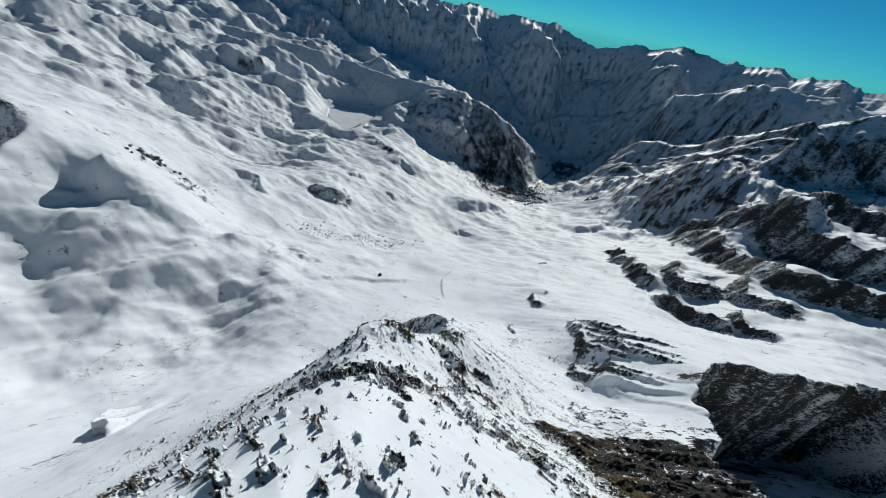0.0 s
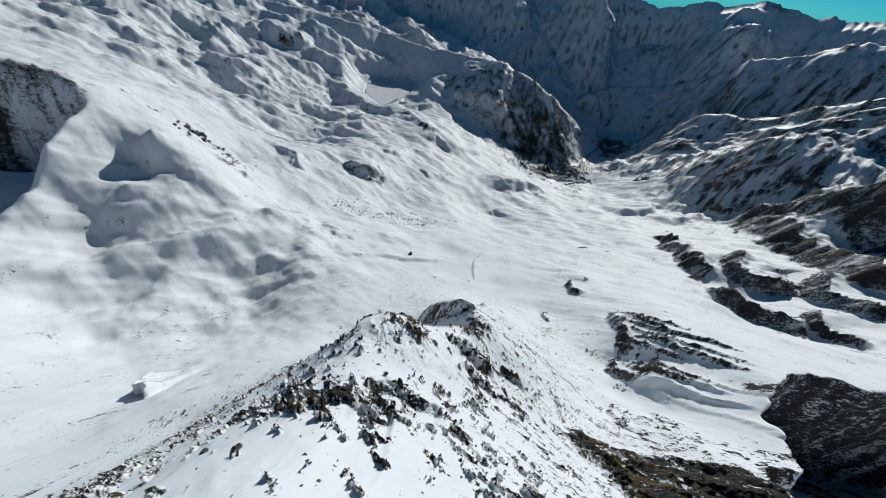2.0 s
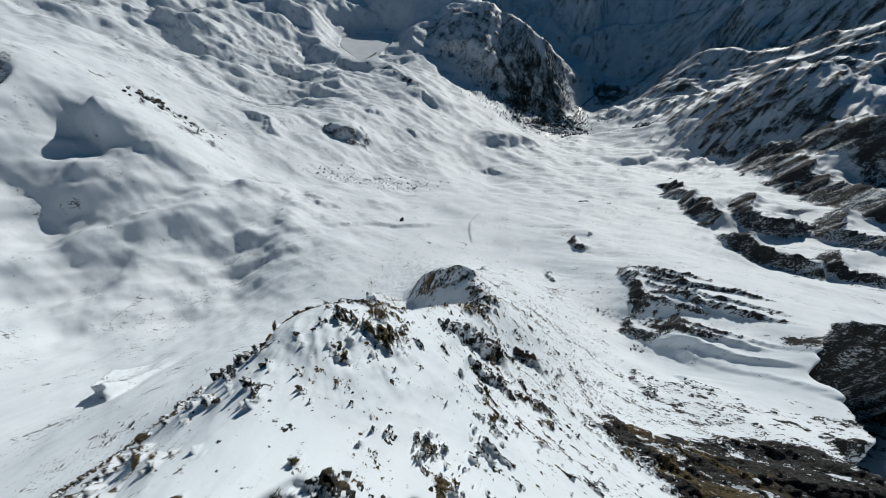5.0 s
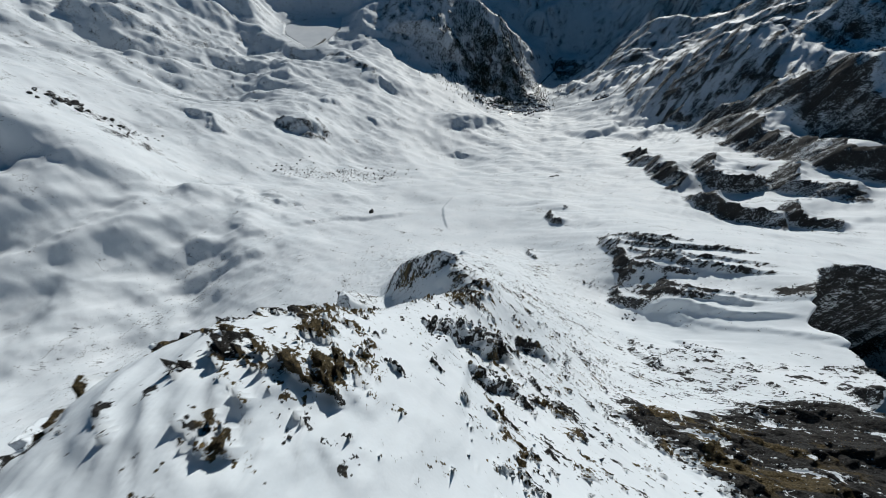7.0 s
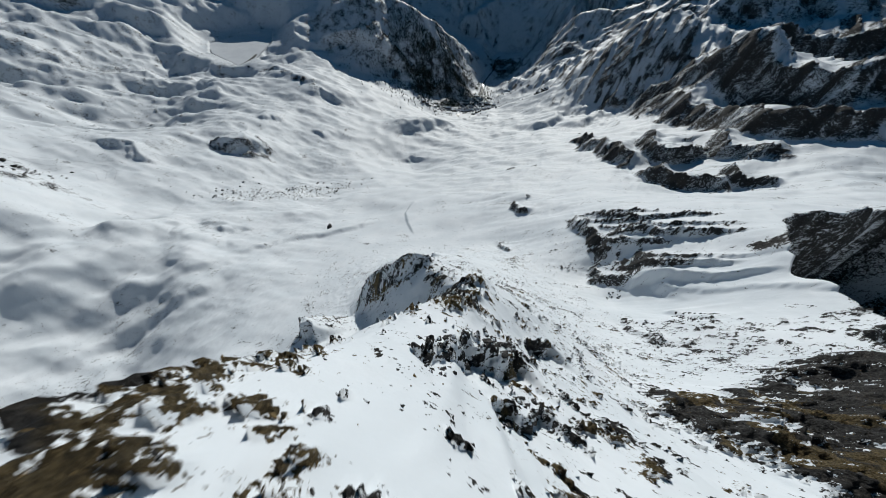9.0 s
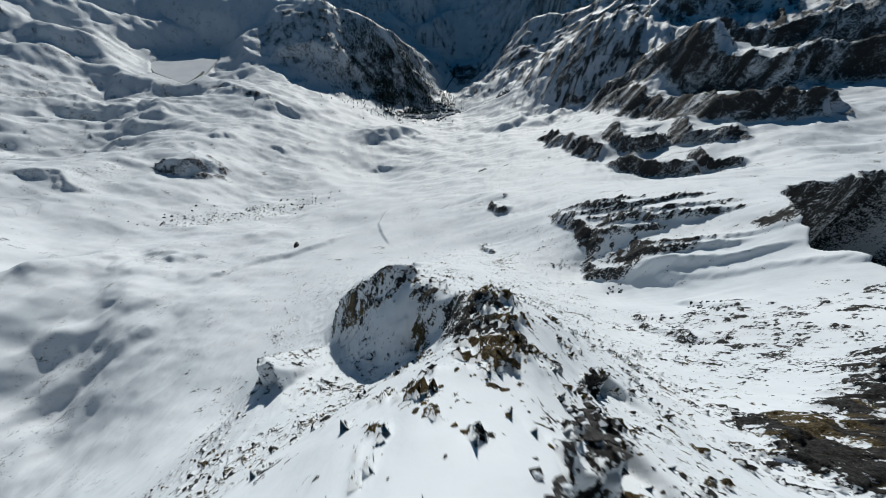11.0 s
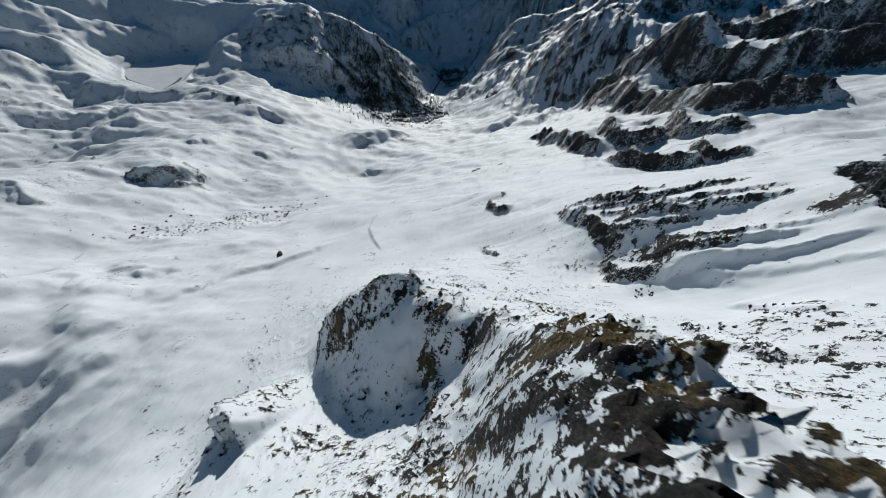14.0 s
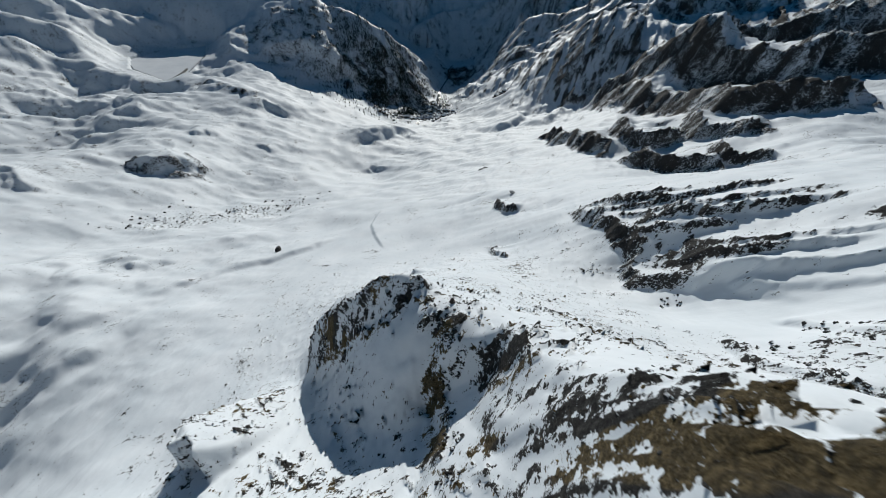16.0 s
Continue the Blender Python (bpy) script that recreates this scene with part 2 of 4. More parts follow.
# the ranges round the valley: sharp crests with ribs and gullies down both flanks
def mountain(line, slope, seed, relief=1.0, near_slope=None, snowy=0.0):
    """A ridge along (x, y, z) points; slope to the left of its line, near_slope to its right."""
    pts = np.array(line, float)
    margin = 1400
    box = (X > pts[:, 0].min() - margin) & (X < pts[:, 0].max() + margin) & (Y > pts[:, 1].min() - margin) & (Y < pts[:, 1].max() + margin)
    px, py = X[box], Y[box]
    d, along = from_line(pts[:, :2], px + 60 * fractal(px, py, 420, 3, seed), py + 60 * fractal(px, py, 420, 3, seed + 31))
    lengths = np.hypot(*np.diff(pts[:, :2], axis=0).T)
    run = np.r_[0, np.cumsum(lengths)]
    crest = np.interp(along, run / run[-1], pts[:, 2]) + fractal(along * run[-1], along * 0, 260, 4, seed + 3, 0.6) * 45 * relief
    away = np.abs(d)
    ribs = ridged(along * run[-1] / 1.0 + 70 * perlin(px / 200, py / 200, seed + 5), away / 4.5, 170, 4, seed + 7, 0.55)
    fall = np.where(d > 0, slope, near_slope or slope) * away * (1 - 0.25 * smooth(200, 900, away))
    if snowy:
        SNOWY[box] = np.maximum(SNOWY[box], snowy * (1 - smooth(300, 500, away)) * (1 - smooth(0.70, 0.85, along)))
    Z[box] = np.maximum(Z[box], crest - fall + ribs * 95 * relief * smooth(0, 160, away) + fractal(px, py, 90, 4, seed + 9) * 16 * relief)


mountain([(-2135, 3733, -486), (-1815, 3843, -305), (-1598, 3884, -270), (-1280, 3790, -441), (-870, 3596, -620)], 0.75, 201)
mountain([(-1377, 4494, -251), (-847, 4521, -244), (-280, 4391, -318), (310, 4189, -536), (560, 3863, -800)], 0.75, 211)
mountain([(545, 4265, -1050), (768, 4332, -855), (1169, 4380, -600), (1472, 4420, -470), (1826, 4360, -430), (2249, 4239, -250)], 0.8, 221, 0.7)
mountain([(1330, 2950, -880), (1556, 3135, -593), (1690, 3404, -349), (2010, 3225, -320), (2266, 3050, -141), (2750, 2800, -100)], 0.85, 231)
mountain([(1330, 1640, -800), (1541, 1707, -538), (1789, 1887, -364), (1958, 2002, -225), (2143, 2099, -186), (2400, 2064, -97)], 0.8, 241)
mountain([(-2200, 2800, -420), (-1560, 3040, -490), (-1150, 3160, -565), (-640, 3085, -615), (-330, 3035, -598), (-120, 3000, -605), (190, 2894, -650), (414, 2870, -745), (657, 2825, -890), (760, 2800, -1010)], 0.7, 251, 0.4, 0.8, snowy=1.0)
mountain([(-2300, 1900, -330), (-1900, 2350, -480), (-1620, 2650, -560), (-1400, 2900, -600)], 0.6, 261, 0.4, snowy=0.9)

# the valley floor, level across, with steep wooded sides to its left
FLOOR_LINE = [(430, 2010), (560, 2190), (640, 2320), (720, 2500), (836, 2750), (950, 2950), (1085, 3290), (1230, 3530), (1310, 3900), (1350, 4300)]
across, down = from_line(FLOOR_LINE, X, Y)
floor_z = np.interp(down, [0, 0.15, 0.25, 0.7, 1], [-1080, -1128, -1148, -1160, -520]) + fractal(X, Y, 60, 3, 29) * 3
side = np.maximum(np.abs(across) - np.where(across < 0, 95, 45), 0)
trough = np.where(across > 0, 0.75, 0.42) * side + 300 * (side / 480) ** 3 + fractal(X, Y, 120, 4, 28) * np.minimum(side, 150) * 0.35
Z = np.where((down > 0.001) & (down < 0.999) & (side < 900), np.minimum(Z, floor_z + trough), Z)

# cliffs and outcrops
crag([(-48, 300), (-27, 280), (-10, 267), (6, 261), (18, 256), (26, 246), (31, 234)], 12, 14, 10, rock=0.3, seed=3, wobble=0.7)
crag([(46, 210), (38, 190), (33, 174), (25, 161), (15, 143)], 18, 22, 8, carve=True, rock=0.35, seed=101, taper=0.15, wobble=0.8)
GULLY_EDGE = [(196, 10), (208, 60), (228, 108), (262, 150), (295, 190), (325, 227), (352, 245), (400, 254), (480, 268), (620, 310), (760, 330)]
crag(GULLY_EDGE, 250, 260, 34, carve=True, rock=0.6, seed=4, taper=0.04, wobble=0.8)
gully = smooth(10, 70, -from_line(GULLY_EDGE, X, Y)[0]) * (1 - smooth(800, 1000, reach)) * (X > 150)
crag([(298, 447), (276, 335), (252, 282), (272, 240), (268, 200)], 14, 40, 8, rock=0.7, seed=5)
for i in range(10):
    t = i / 9
    x0, y0 = 298 - 44 * t + 3 * math.sin(i * 5.1), 440 - 190 * t + 4 * math.cos(i * 3.7)
    run = 112 + 48 * math.sin(i * 2.3)
    crag([(x0, y0), (x0 + 0.24 * run, y0 - 0.45 * run), (x0 + 0.56 * run, y0 - 0.84 * run)], 7 + 3 * math.sin(i * 1.9), 9, 5, rock=0.8, seed=60 + i, taper=0.3, wobble=1.0)
crag([(284, 604), (264, 575), (262, 545), (276, 520)], 13, 30, 6, rock=0.7, seed=6)
crag([(196, 452), (182, 428), (190, 402)], 8, 22, 5, rock=0.5, seed=7)
crag([(780, 1190), (735, 1000), (705, 883), (690, 800), (684, 730)], 46, 90, 34, rock=0.8, seed=8)
crag([(860, 930), (790, 830), (780, 760), (880, 735)], 40, 60, 33, rock=0.8, seed=9)
crag([(720, 705), (668, 655), (690, 600), (740, 520)], 40, 60, 30, rock=0.9, seed=10)
crag([(790, 590), (752, 545), (775, 480)], 26, 45, 22, rock=0.8, seed=12)
crag([(1000, 820), (905, 745), (900, 660), (960, 600)], 34, 60, 28, rock=0.8, seed=13)
crag([(1225, 1480), (1250, 1245), (1285, 1134), (1330, 980), (1420, 830), (1600, 680)], 105, 260, 75, rock=0.9, seed=15, taper=0.08)
crag([(1190, 1400), (1115, 1090), (1060, 830), (1085, 660), (1200, 560)], 60, 110, 62, rock=0.9, seed=39, taper=0.12)
crag([(1620, 1560), (1800, 1380), (2150, 1280), (2500, 1150)], 120, 260, 120, rock=0.7, seed=16)
crag([(1160, 1640), (1225, 1470), (1300, 1330)], 22, 90, 30, rock=0.8, seed=17)
# left cliff: extra dark rock colour stands in for deep shade on its snow
crag([(-1560, 520), (-1300, 610), (-1130, 670), (-1010, 712)], 300, 150, 120, carve=True, rock=0.6, seed=18, taper=0.12, wobble=0.6)
crag([(-960, 610), (-820, 632), (-660, 628), (-520, 634), (-380, 655)], 26, 150, 56, carve=True, rock=-0.7, seed=19, taper=0.35, wobble=0.5)
crag([(-520, 690), (-450, 672), (-380, 690), (-300, 720)], 20, 110, 44, carve=True, rock=-0.5, seed=193, taper=0.45, wobble=1.5)
crag([(-955, 865), (-895, 815), (-850, 755)], 11, 40, 9, rock=0.9, seed=20)
crag([(-860, 885), (-790, 835), (-730, 735)], 8, 40, 7, rock=0.7, seed=21)
crag([(-600, 1250), (-525, 1200), (-480, 1222), (-430, 1275)], 32, 170, 44, rock=0.02, seed=24, taper=0.4, wobble=1.2)
crag([(-860, 1105), (-780, 1066), (-727, 1046), (-690, 1040), (-640, 1030)], 24, 160, 34, rock=-0.3, seed=26, taper=0.4, wobble=1.2)
crag([(-540, 1480), (-471, 1490), (-415, 1480)], 17, 140, 26, rock=-0.6, seed=111, taper=0.4, wobble=1.2)
crag([(-330, 1480), (-290, 1462), (-250, 1425)], 11, 110, 20, rock=-0.6, seed=112, taper=0.4, wobble=1.2)
crag([(-400, 1835), (-330, 1925), (-232, 1880), (-170, 1800)], 28, 220, 48, rock=-0.1, seed=113, taper=0.35, wobble=1.2)
crag([(-20, 1600), (121, 1650), (260, 1780), (390, 1740), (440, 1660)], 36, 90, 95, rock=-0.4, seed=114, taper=0.3, wobble=1.2)
crag([(55, 1350), (109, 1385), (185, 1350)], 16, 90, 28, rock=-0.5, seed=115, taper=0.35, wobble=1.1)
crag([(-680, 2200), (-523, 2106), (-401, 2011), (-290, 1970)], 16, 260, 50, rock=0.02, seed=116, taper=0.3, wobble=1.2)
crag([(-1620, 1760), (-1503, 1801), (-1367, 1882), (-1239, 2060)], 34, 260, 56, rock=0.0, seed=117, taper=0.35, wobble=1.3)
crag([(-1650, 1960), (-1556, 1952), (-1450, 2010)], 24, 200, 42, rock=0.0, seed=118, taper=0.4, wobble=1.3)
crag([(-1760, 2330), (-1600, 2400), (-1450, 2500)], 36, 260, 60, rock=0.05, seed=119, taper=0.4, wobble=1.3)
crag([(740, 1545), (880, 1600), (985, 1720)], 34, 140, 60, rock=-1, seed=27, wobble=0.5)
crag([(900, 1420), (1030, 1470), (1110, 1560)], 28, 120, 50, rock=-1, seed=28, wobble=0.5)
crag([(70, 770), (38, 690), (40, 620), (48, 560)], 5, 30, 6, rock=-1, seed=36, wobble=0.3)
crag([(-330, 560), (-240, 610), (-120, 640), (-20, 690)], 9, 60, 22, rock=-1, seed=37, wobble=0.4)
crag([(-520, 330), (-400, 420), (-300, 470)], 12, 70, 26, rock=-1, seed=38, wobble=0.4)
crag([(-1680, 1720), (-1520, 1810), (-1330, 1980)], 46, 150, 50, rock=-0.2, seed=29, wobble=0.7)
crag([(-420, 2560), (-160, 2620), (60, 2560), (240, 2480)], 40, 120, 60, rock=-0.2, seed=31, wobble=0.9)
crag([(205, 205), (190, 182), (182, 158)], 6, 14, 4, rock=0.7, seed=32)
crag([(248, 205), (238, 190), (236, 172)], 6, 14, 4, rock=0.7, seed=33)
crag([(-352, 140), (-326, 114), (-296, 112)], 26, 22, 8, rock=-0.6, seed=34)
crag([(-86, 250), (-74, 228), (-58, 212)], 20, 14, 6, rock=0.0, seed=35)

# knobs and ledges of the near ridge
crag([(-22, 112), (-29, 98), (-27, 82)], 9, 12, 4, carve=True, rock=0.8, seed=81)
crag([(-14, 60), (-4, 62), (10, 64)], 5, 8, 3, carve=True, rock=0.6, seed=82)
crag([(-12, 51), (-2, 53)], 4, 7, 3, carve=True, rock=0.7, seed=83)
crag([(16, 126), (26, 122), (37, 127)], 9, 10, 4, carve=True, rock=0.8, seed=84)
crag([(47, 141), (57, 138), (65, 142)], 7, 8, 3, carve=True, rock=0.8, seed=85)
crag([(18, 111), (27, 108), (36, 112)], 7, 9, 3, carve=True, rock=0.8, seed=86)
crag([(4, 117), (12, 119), (18, 120)], 4, 6, 2.5, carve=True, rock=0.7, seed=87)
crag([(66, 392), (62, 376), (50, 366)], 8, 12, 4, rock=0.8, seed=89)
crag([(33, 232), (31, 218), (27, 203), (20, 186), (8, 166)], 9, 16, 7, carve=True, rock=0.5, seed=90)

# rock through the snow of the near ridge: streaks along its strata, blotches, and steep faces
spine_d, _ = from_line([(x, y) for x, y, z in SPINE], X, Y)
near_ridge = 1 - smooth(90, 210, np.abs(spine_d))
near_ridge *= 1 - smooth(430, 520, reach)
u, v = X * 0.8 - Y * 0.55, X * 0.55 + Y * 0.8
streak = fractal(u / 3.0, v, 2.4, 4, 51, 0.8) * 1.0 + 0.75 * fractal(u / 1.6, v, 22, 3, 55)
steep = slope_of(Z)


def blob(x0, y0, rx, ry, deg, rough=0.35):
    """1 in an oval patch with a ragged rim, falling to 0 outside."""
    c, s = math.cos(radians(deg)), math.sin(radians(deg))
    a, b = ((X - x0) * c + (Y - y0) * s) / rx, ((Y - y0) * c - (X - x0) * s) / ry
    return 1 - smooth(0.75, 1.25, np.hypot(a, b) + fractal(X, Y, max(rx, ry) * 0.5, 3, int(abs(x0)) + 7) * rough)


crest_turf = smooth(-15, -8, spine_d + 5 * fractal(X, Y, 14, 3, 57)) * (1 - smooth(1, 4, spine_d)) * smooth(130, 140, Y) * (1 - smooth(174, 182, Y))
crown = crest_turf + 0.6 * blob(30, 172, 9, 7, 50)
left_crest = blob(-13, 99, 10, 22, 25) + blob(-14, 83, 20, 10, 10)
top_step = blob(-22, 47, 14, 5, 10)
spur = smooth(96, 112, X + fractal(X, Y, 20, 3, 91) * 10) * (1 - smooth(106, 118, Y - 0.13 * (X - 100) + fractal(X, Y, 25, 3, 92) * 12)) * (1 - smooth(212, 240, X)) * smooth(20, 50, Y)
dense = (0.20 - 0.16 * smooth(262, 290, Y)) * near_ridge + (0.42 + 0.5 * fractal(X, Y, 9, 3, 58)) * np.clip(crown, 0, 1) + (0.11 + 0.38 * fractal(u / 2.0, v, 5, 3, 59)) * np.clip(left_crest, 0, 1) + 0.26 * np.clip(top_step, 0, 1) + (1.05 + 0.9 * fractal(X * 0.6, Y, 17, 4, 93, 0.6)) * spur + 0.12 * smooth(1.35, 2.0, steep) * near_ridge
ROCK = np.maximum(ROCK, np.where(near_ridge + spur > 0.02, streak * 0.75 - 0.62 + dense, -1))
# steep ground further off
wall = (1 - 0.5 * smooth(2200, 3600, reach)) * smooth(0.85, 1.25, steep - 0.35 * (1 - smooth(600, 1000, reach)) + fractal(X, Y, 90, 4, 61) * 0.5) * smooth(150, 420, reach) * (1 - near_ridge) * (1 - 0.9 * SNOWY) * (1 - 0.55 * smooth(-200, -600, X) * smooth(3200, 2600, Y))
ROCK = np.maximum(ROCK, wall * 0.75 - 0.55 + fractal(X, Y + X * 0.4, 50, 5, 64, 0.6) * 0.55)
# broken rock along the strata of the right-hand mountains
ROCK = np.maximum(ROCK, np.where(right_side > 0.05, right_side * 0.3 * (0.6 + 0.8 * smooth(1300, 1700, X)) - 0.72 + fractal((X * 0.66 + Y * 0.75) / 4, X * 0.75 - Y * 0.66, 60, 5, 68, 0.6) * 0.8 + 0.25 * smooth(0.45, 0.9, steep), -1))
# wooded and rocky flanks of the far range
ROCK = np.maximum(ROCK, smooth(3000, 3700, reach) * 0.24 - 0.62 + fractal(X, Y, 320, 6, 63, 0.6) * 0.55)
# forest floor under the woods, coloured dark to stand in for the shaded slope
shaded_floor = blob(380, 2530, 330, 170, 25, 0.9) + blob(1120, 3080, 120, 260, -20, 0.8) + 0.75 * blob(-60, 2720, 400, 230, 5, 0.7)
ROCK = np.maximum(ROCK, np.where(shaded_floor > 0.01, 0.5 * np.clip(shaded_floor, 0, 1) - 0.5 + fractal(X, Y, 60, 4, 67, 0.6) * 0.6, -1))
# thin scatter of stones on the snow slopes
stony = blob(-330, 930, 160, 55, 30, 0.6) + blob(230, 170, 60, 30, 20, 0.6) + blob(300, 150, 60, 25, 10)
ROCK = np.maximum(ROCK, np.where(stony > 0.01, fractal(X, Y, 9, 3, 66, 0.7) * 0.9 - 0.52 + 0.2 * stony, -1))
# snow-filled floor of the shaded hollow, and its rocky left wall
ROCK = ROCK - 0.3 * blob(8, 222, 13, 20, -20) + 0.22 * blob(-13, 262, 9, 20, 55)
# stones showing through the thin snow of the hummocks
ROCK = np.maximum(ROCK, np.where(hummock > 0.3, 0.16 * hummock - 0.62 + fractal(X, Y * 1.4, 34, 5, 69, 0.7) * 0.6, -1))
ramp_snow = blob(285, 200, 45, 40, 45) + blob(245, 225, 40, 40, 0)
ROCK = ROCK - 0.6 * np.clip(ramp_snow, 0, 1) * (1 - spur) - 0.25 * gully
GRASS = np.clip(np.clip(crown, 0, 1) * 0.75 + np.clip(left_crest, 0, 1) * 0.36 + spur * 0.12 + np.clip(top_step, 0, 1) + 0.6 * near_ridge, 0, 1) * smooth(-0.25, 0.25, fractal(X, Y, 14, 4, 95))

# relief of the bare rock, in proportion to how far off it lies
bare = smooth(-0.04, 0.12, ROCK)
block = ridged(X + 0.35 * Z, Y - 0.3 * Z, 9, 5, 41, 0.68)
Z += bare * np.clip(near_ridge + spur, 0, 1) * (0.5 + block * 3.6)
Z += np.clip(crown + 0.3 * left_crest, 0, 1) * ridged(X * 0.8 + Y * 0.5, (Y - X) * 0.35, 7, 4, 49, 0.6) * 4.6
Z += spur * ridged(X * 0.7 + 0.2 * Y, Y, 20, 5, 52, 0.62) * 13
Z += near_ridge * ridged(X + 0.3 * Y, Y - 0.4 * X, 19, 3, 48, 0.4) * 2.8
Z += bare * (1 - near_ridge) * ridged(X, Y, 40, 4, 44, 0.55) * np.clip(reach / 900, 0.12, 1.6) * 12
Z += near_ridge * fractal(X, Y, 8, 2, 47) * 0.35

# the frozen reservoir lies level
LAKE_Z = -846.0
lake_plan = [(-790, 2200), (-1010, 2420), (-1060, 2600), (-930, 2780), (-730, 2860), (-690, 2600), (-730, 2330)]
away, _ = from_line(lake_plan + lake_plan[:1], X, Y)
within = np.zeros(X.shape, bool)
for (xa, ya), (xb, yb) in zip(lake_plan, lake_plan[1:] + lake_plan[:1]):
    if ya != yb:
        within ^= ((ya > Y) != (yb > Y)) & (X < (xb - xa) * (Y - ya) / (yb - ya) + xa)
sink = 1 - smooth(-10, 170, np.abs(away) * np.where(within, -1, 1))
Z = Z * (1 - sink) + np.where(within, LAKE_Z - 6, np.minimum(Z, LAKE_Z + 8)) * sink

# ---- materials ----
def nodes(name):
    m = bpy.data.materials.new(name)
    m.use_nodes = True
    return m, m.node_tree.nodes, m.node_tree.links, m.node_tree.nodes["Principled BSDF"]


def noise_node(n, l, scale, detail=6, rough=0.6, vector=None, kind="FBM"):
    t = n.new("ShaderNodeTexNoise")
    t.noise_type = kind
    t.inputs["Scale"].default_value, t.inputs["Detail"].default_value, t.inputs["Roughness"].default_value = scale, detail, rough
    if vector:
        l.new(vector, t.inputs["Vector"])
    return t.outputs["Fac"]


def ramp(n, l, fac, *stops):
    r = n.new("ShaderNodeValToRGB")
    while len(r.color_ramp.elements) < len(stops):
        r.color_ramp.elements.new(0.5)
    for e, (at, c) in zip(r.color_ramp.elements, stops):
        e.position, e.color = at, (*c, 1) if len(c) == 3 else c
    l.new(fac, r.inputs["Fac"])
    return r.outputs["Color"]


def mixed(n, l, fac, a, b, blend="MIX"):
    m = n.new("ShaderNodeMix")
    m.data_type, m.blend_type = "RGBA", blend
    for key, value in (("Factor", fac), ("A", a), ("B", b)):
        socket = [i for i in m.inputs if i.name == key and i.type == ("VALUE" if key == "Factor" else "RGBA")][0]
        if hasattr(value, "links"):
            l.new(value, socket)
        else:
            socket.default_value = value if key == "Factor" else (*value, 1)
    return [o for o in m.outputs if o.type == "RGBA"][0]


def maths(n, l, op, a, b=None, c=None):
    m = n.new("ShaderNodeMath")
    m.operation = op
    for i, v in enumerate((a, b, c)):
        if v is None:
            continue
        if hasattr(v, "links"):
            l.new(v, m.inputs[i])
        else:
            m.inputs[i].default_value = v
    return m.outputs[0]


def bump(n, l, height, strength, distance, normal=None):
    b = n.new("ShaderNodeBump")
    b.inputs["Strength"].default_value, b.inputs["Distance"].default_value = strength, distance
    l.new(height, b.inputs["Height"])
    if normal:
        l.new(normal, b.inputs["Normal"])
    return b.outputs["Normal"]


def rock_colour(n, l, at):
    """Dark gneiss: grey with brown and rusty bands, pale lichen."""
    big, small = noise_node(n, l, 0.05, 5, 0.6, at), noise_node(n, l, 0.9, 8, 0.7, at)
    base = ramp(n, l, small, (0.3, (0.009, 0.009, 0.010)), (0.5, (0.036, 0.035, 0.034)), (0.72, (0.10, 0.093, 0.088)))
    warm = ramp(n, l, small, (0.3, (0.010, 0.009, 0.008)), (0.5, (0.040, 0.034, 0.028)), (0.72, (0.13, 0.105, 0.08)))
    return mixed(n, l, ramp(n, l, big, (0.56, (0, 0, 0)), (0.78, (1, 1, 1))), base, warm), small


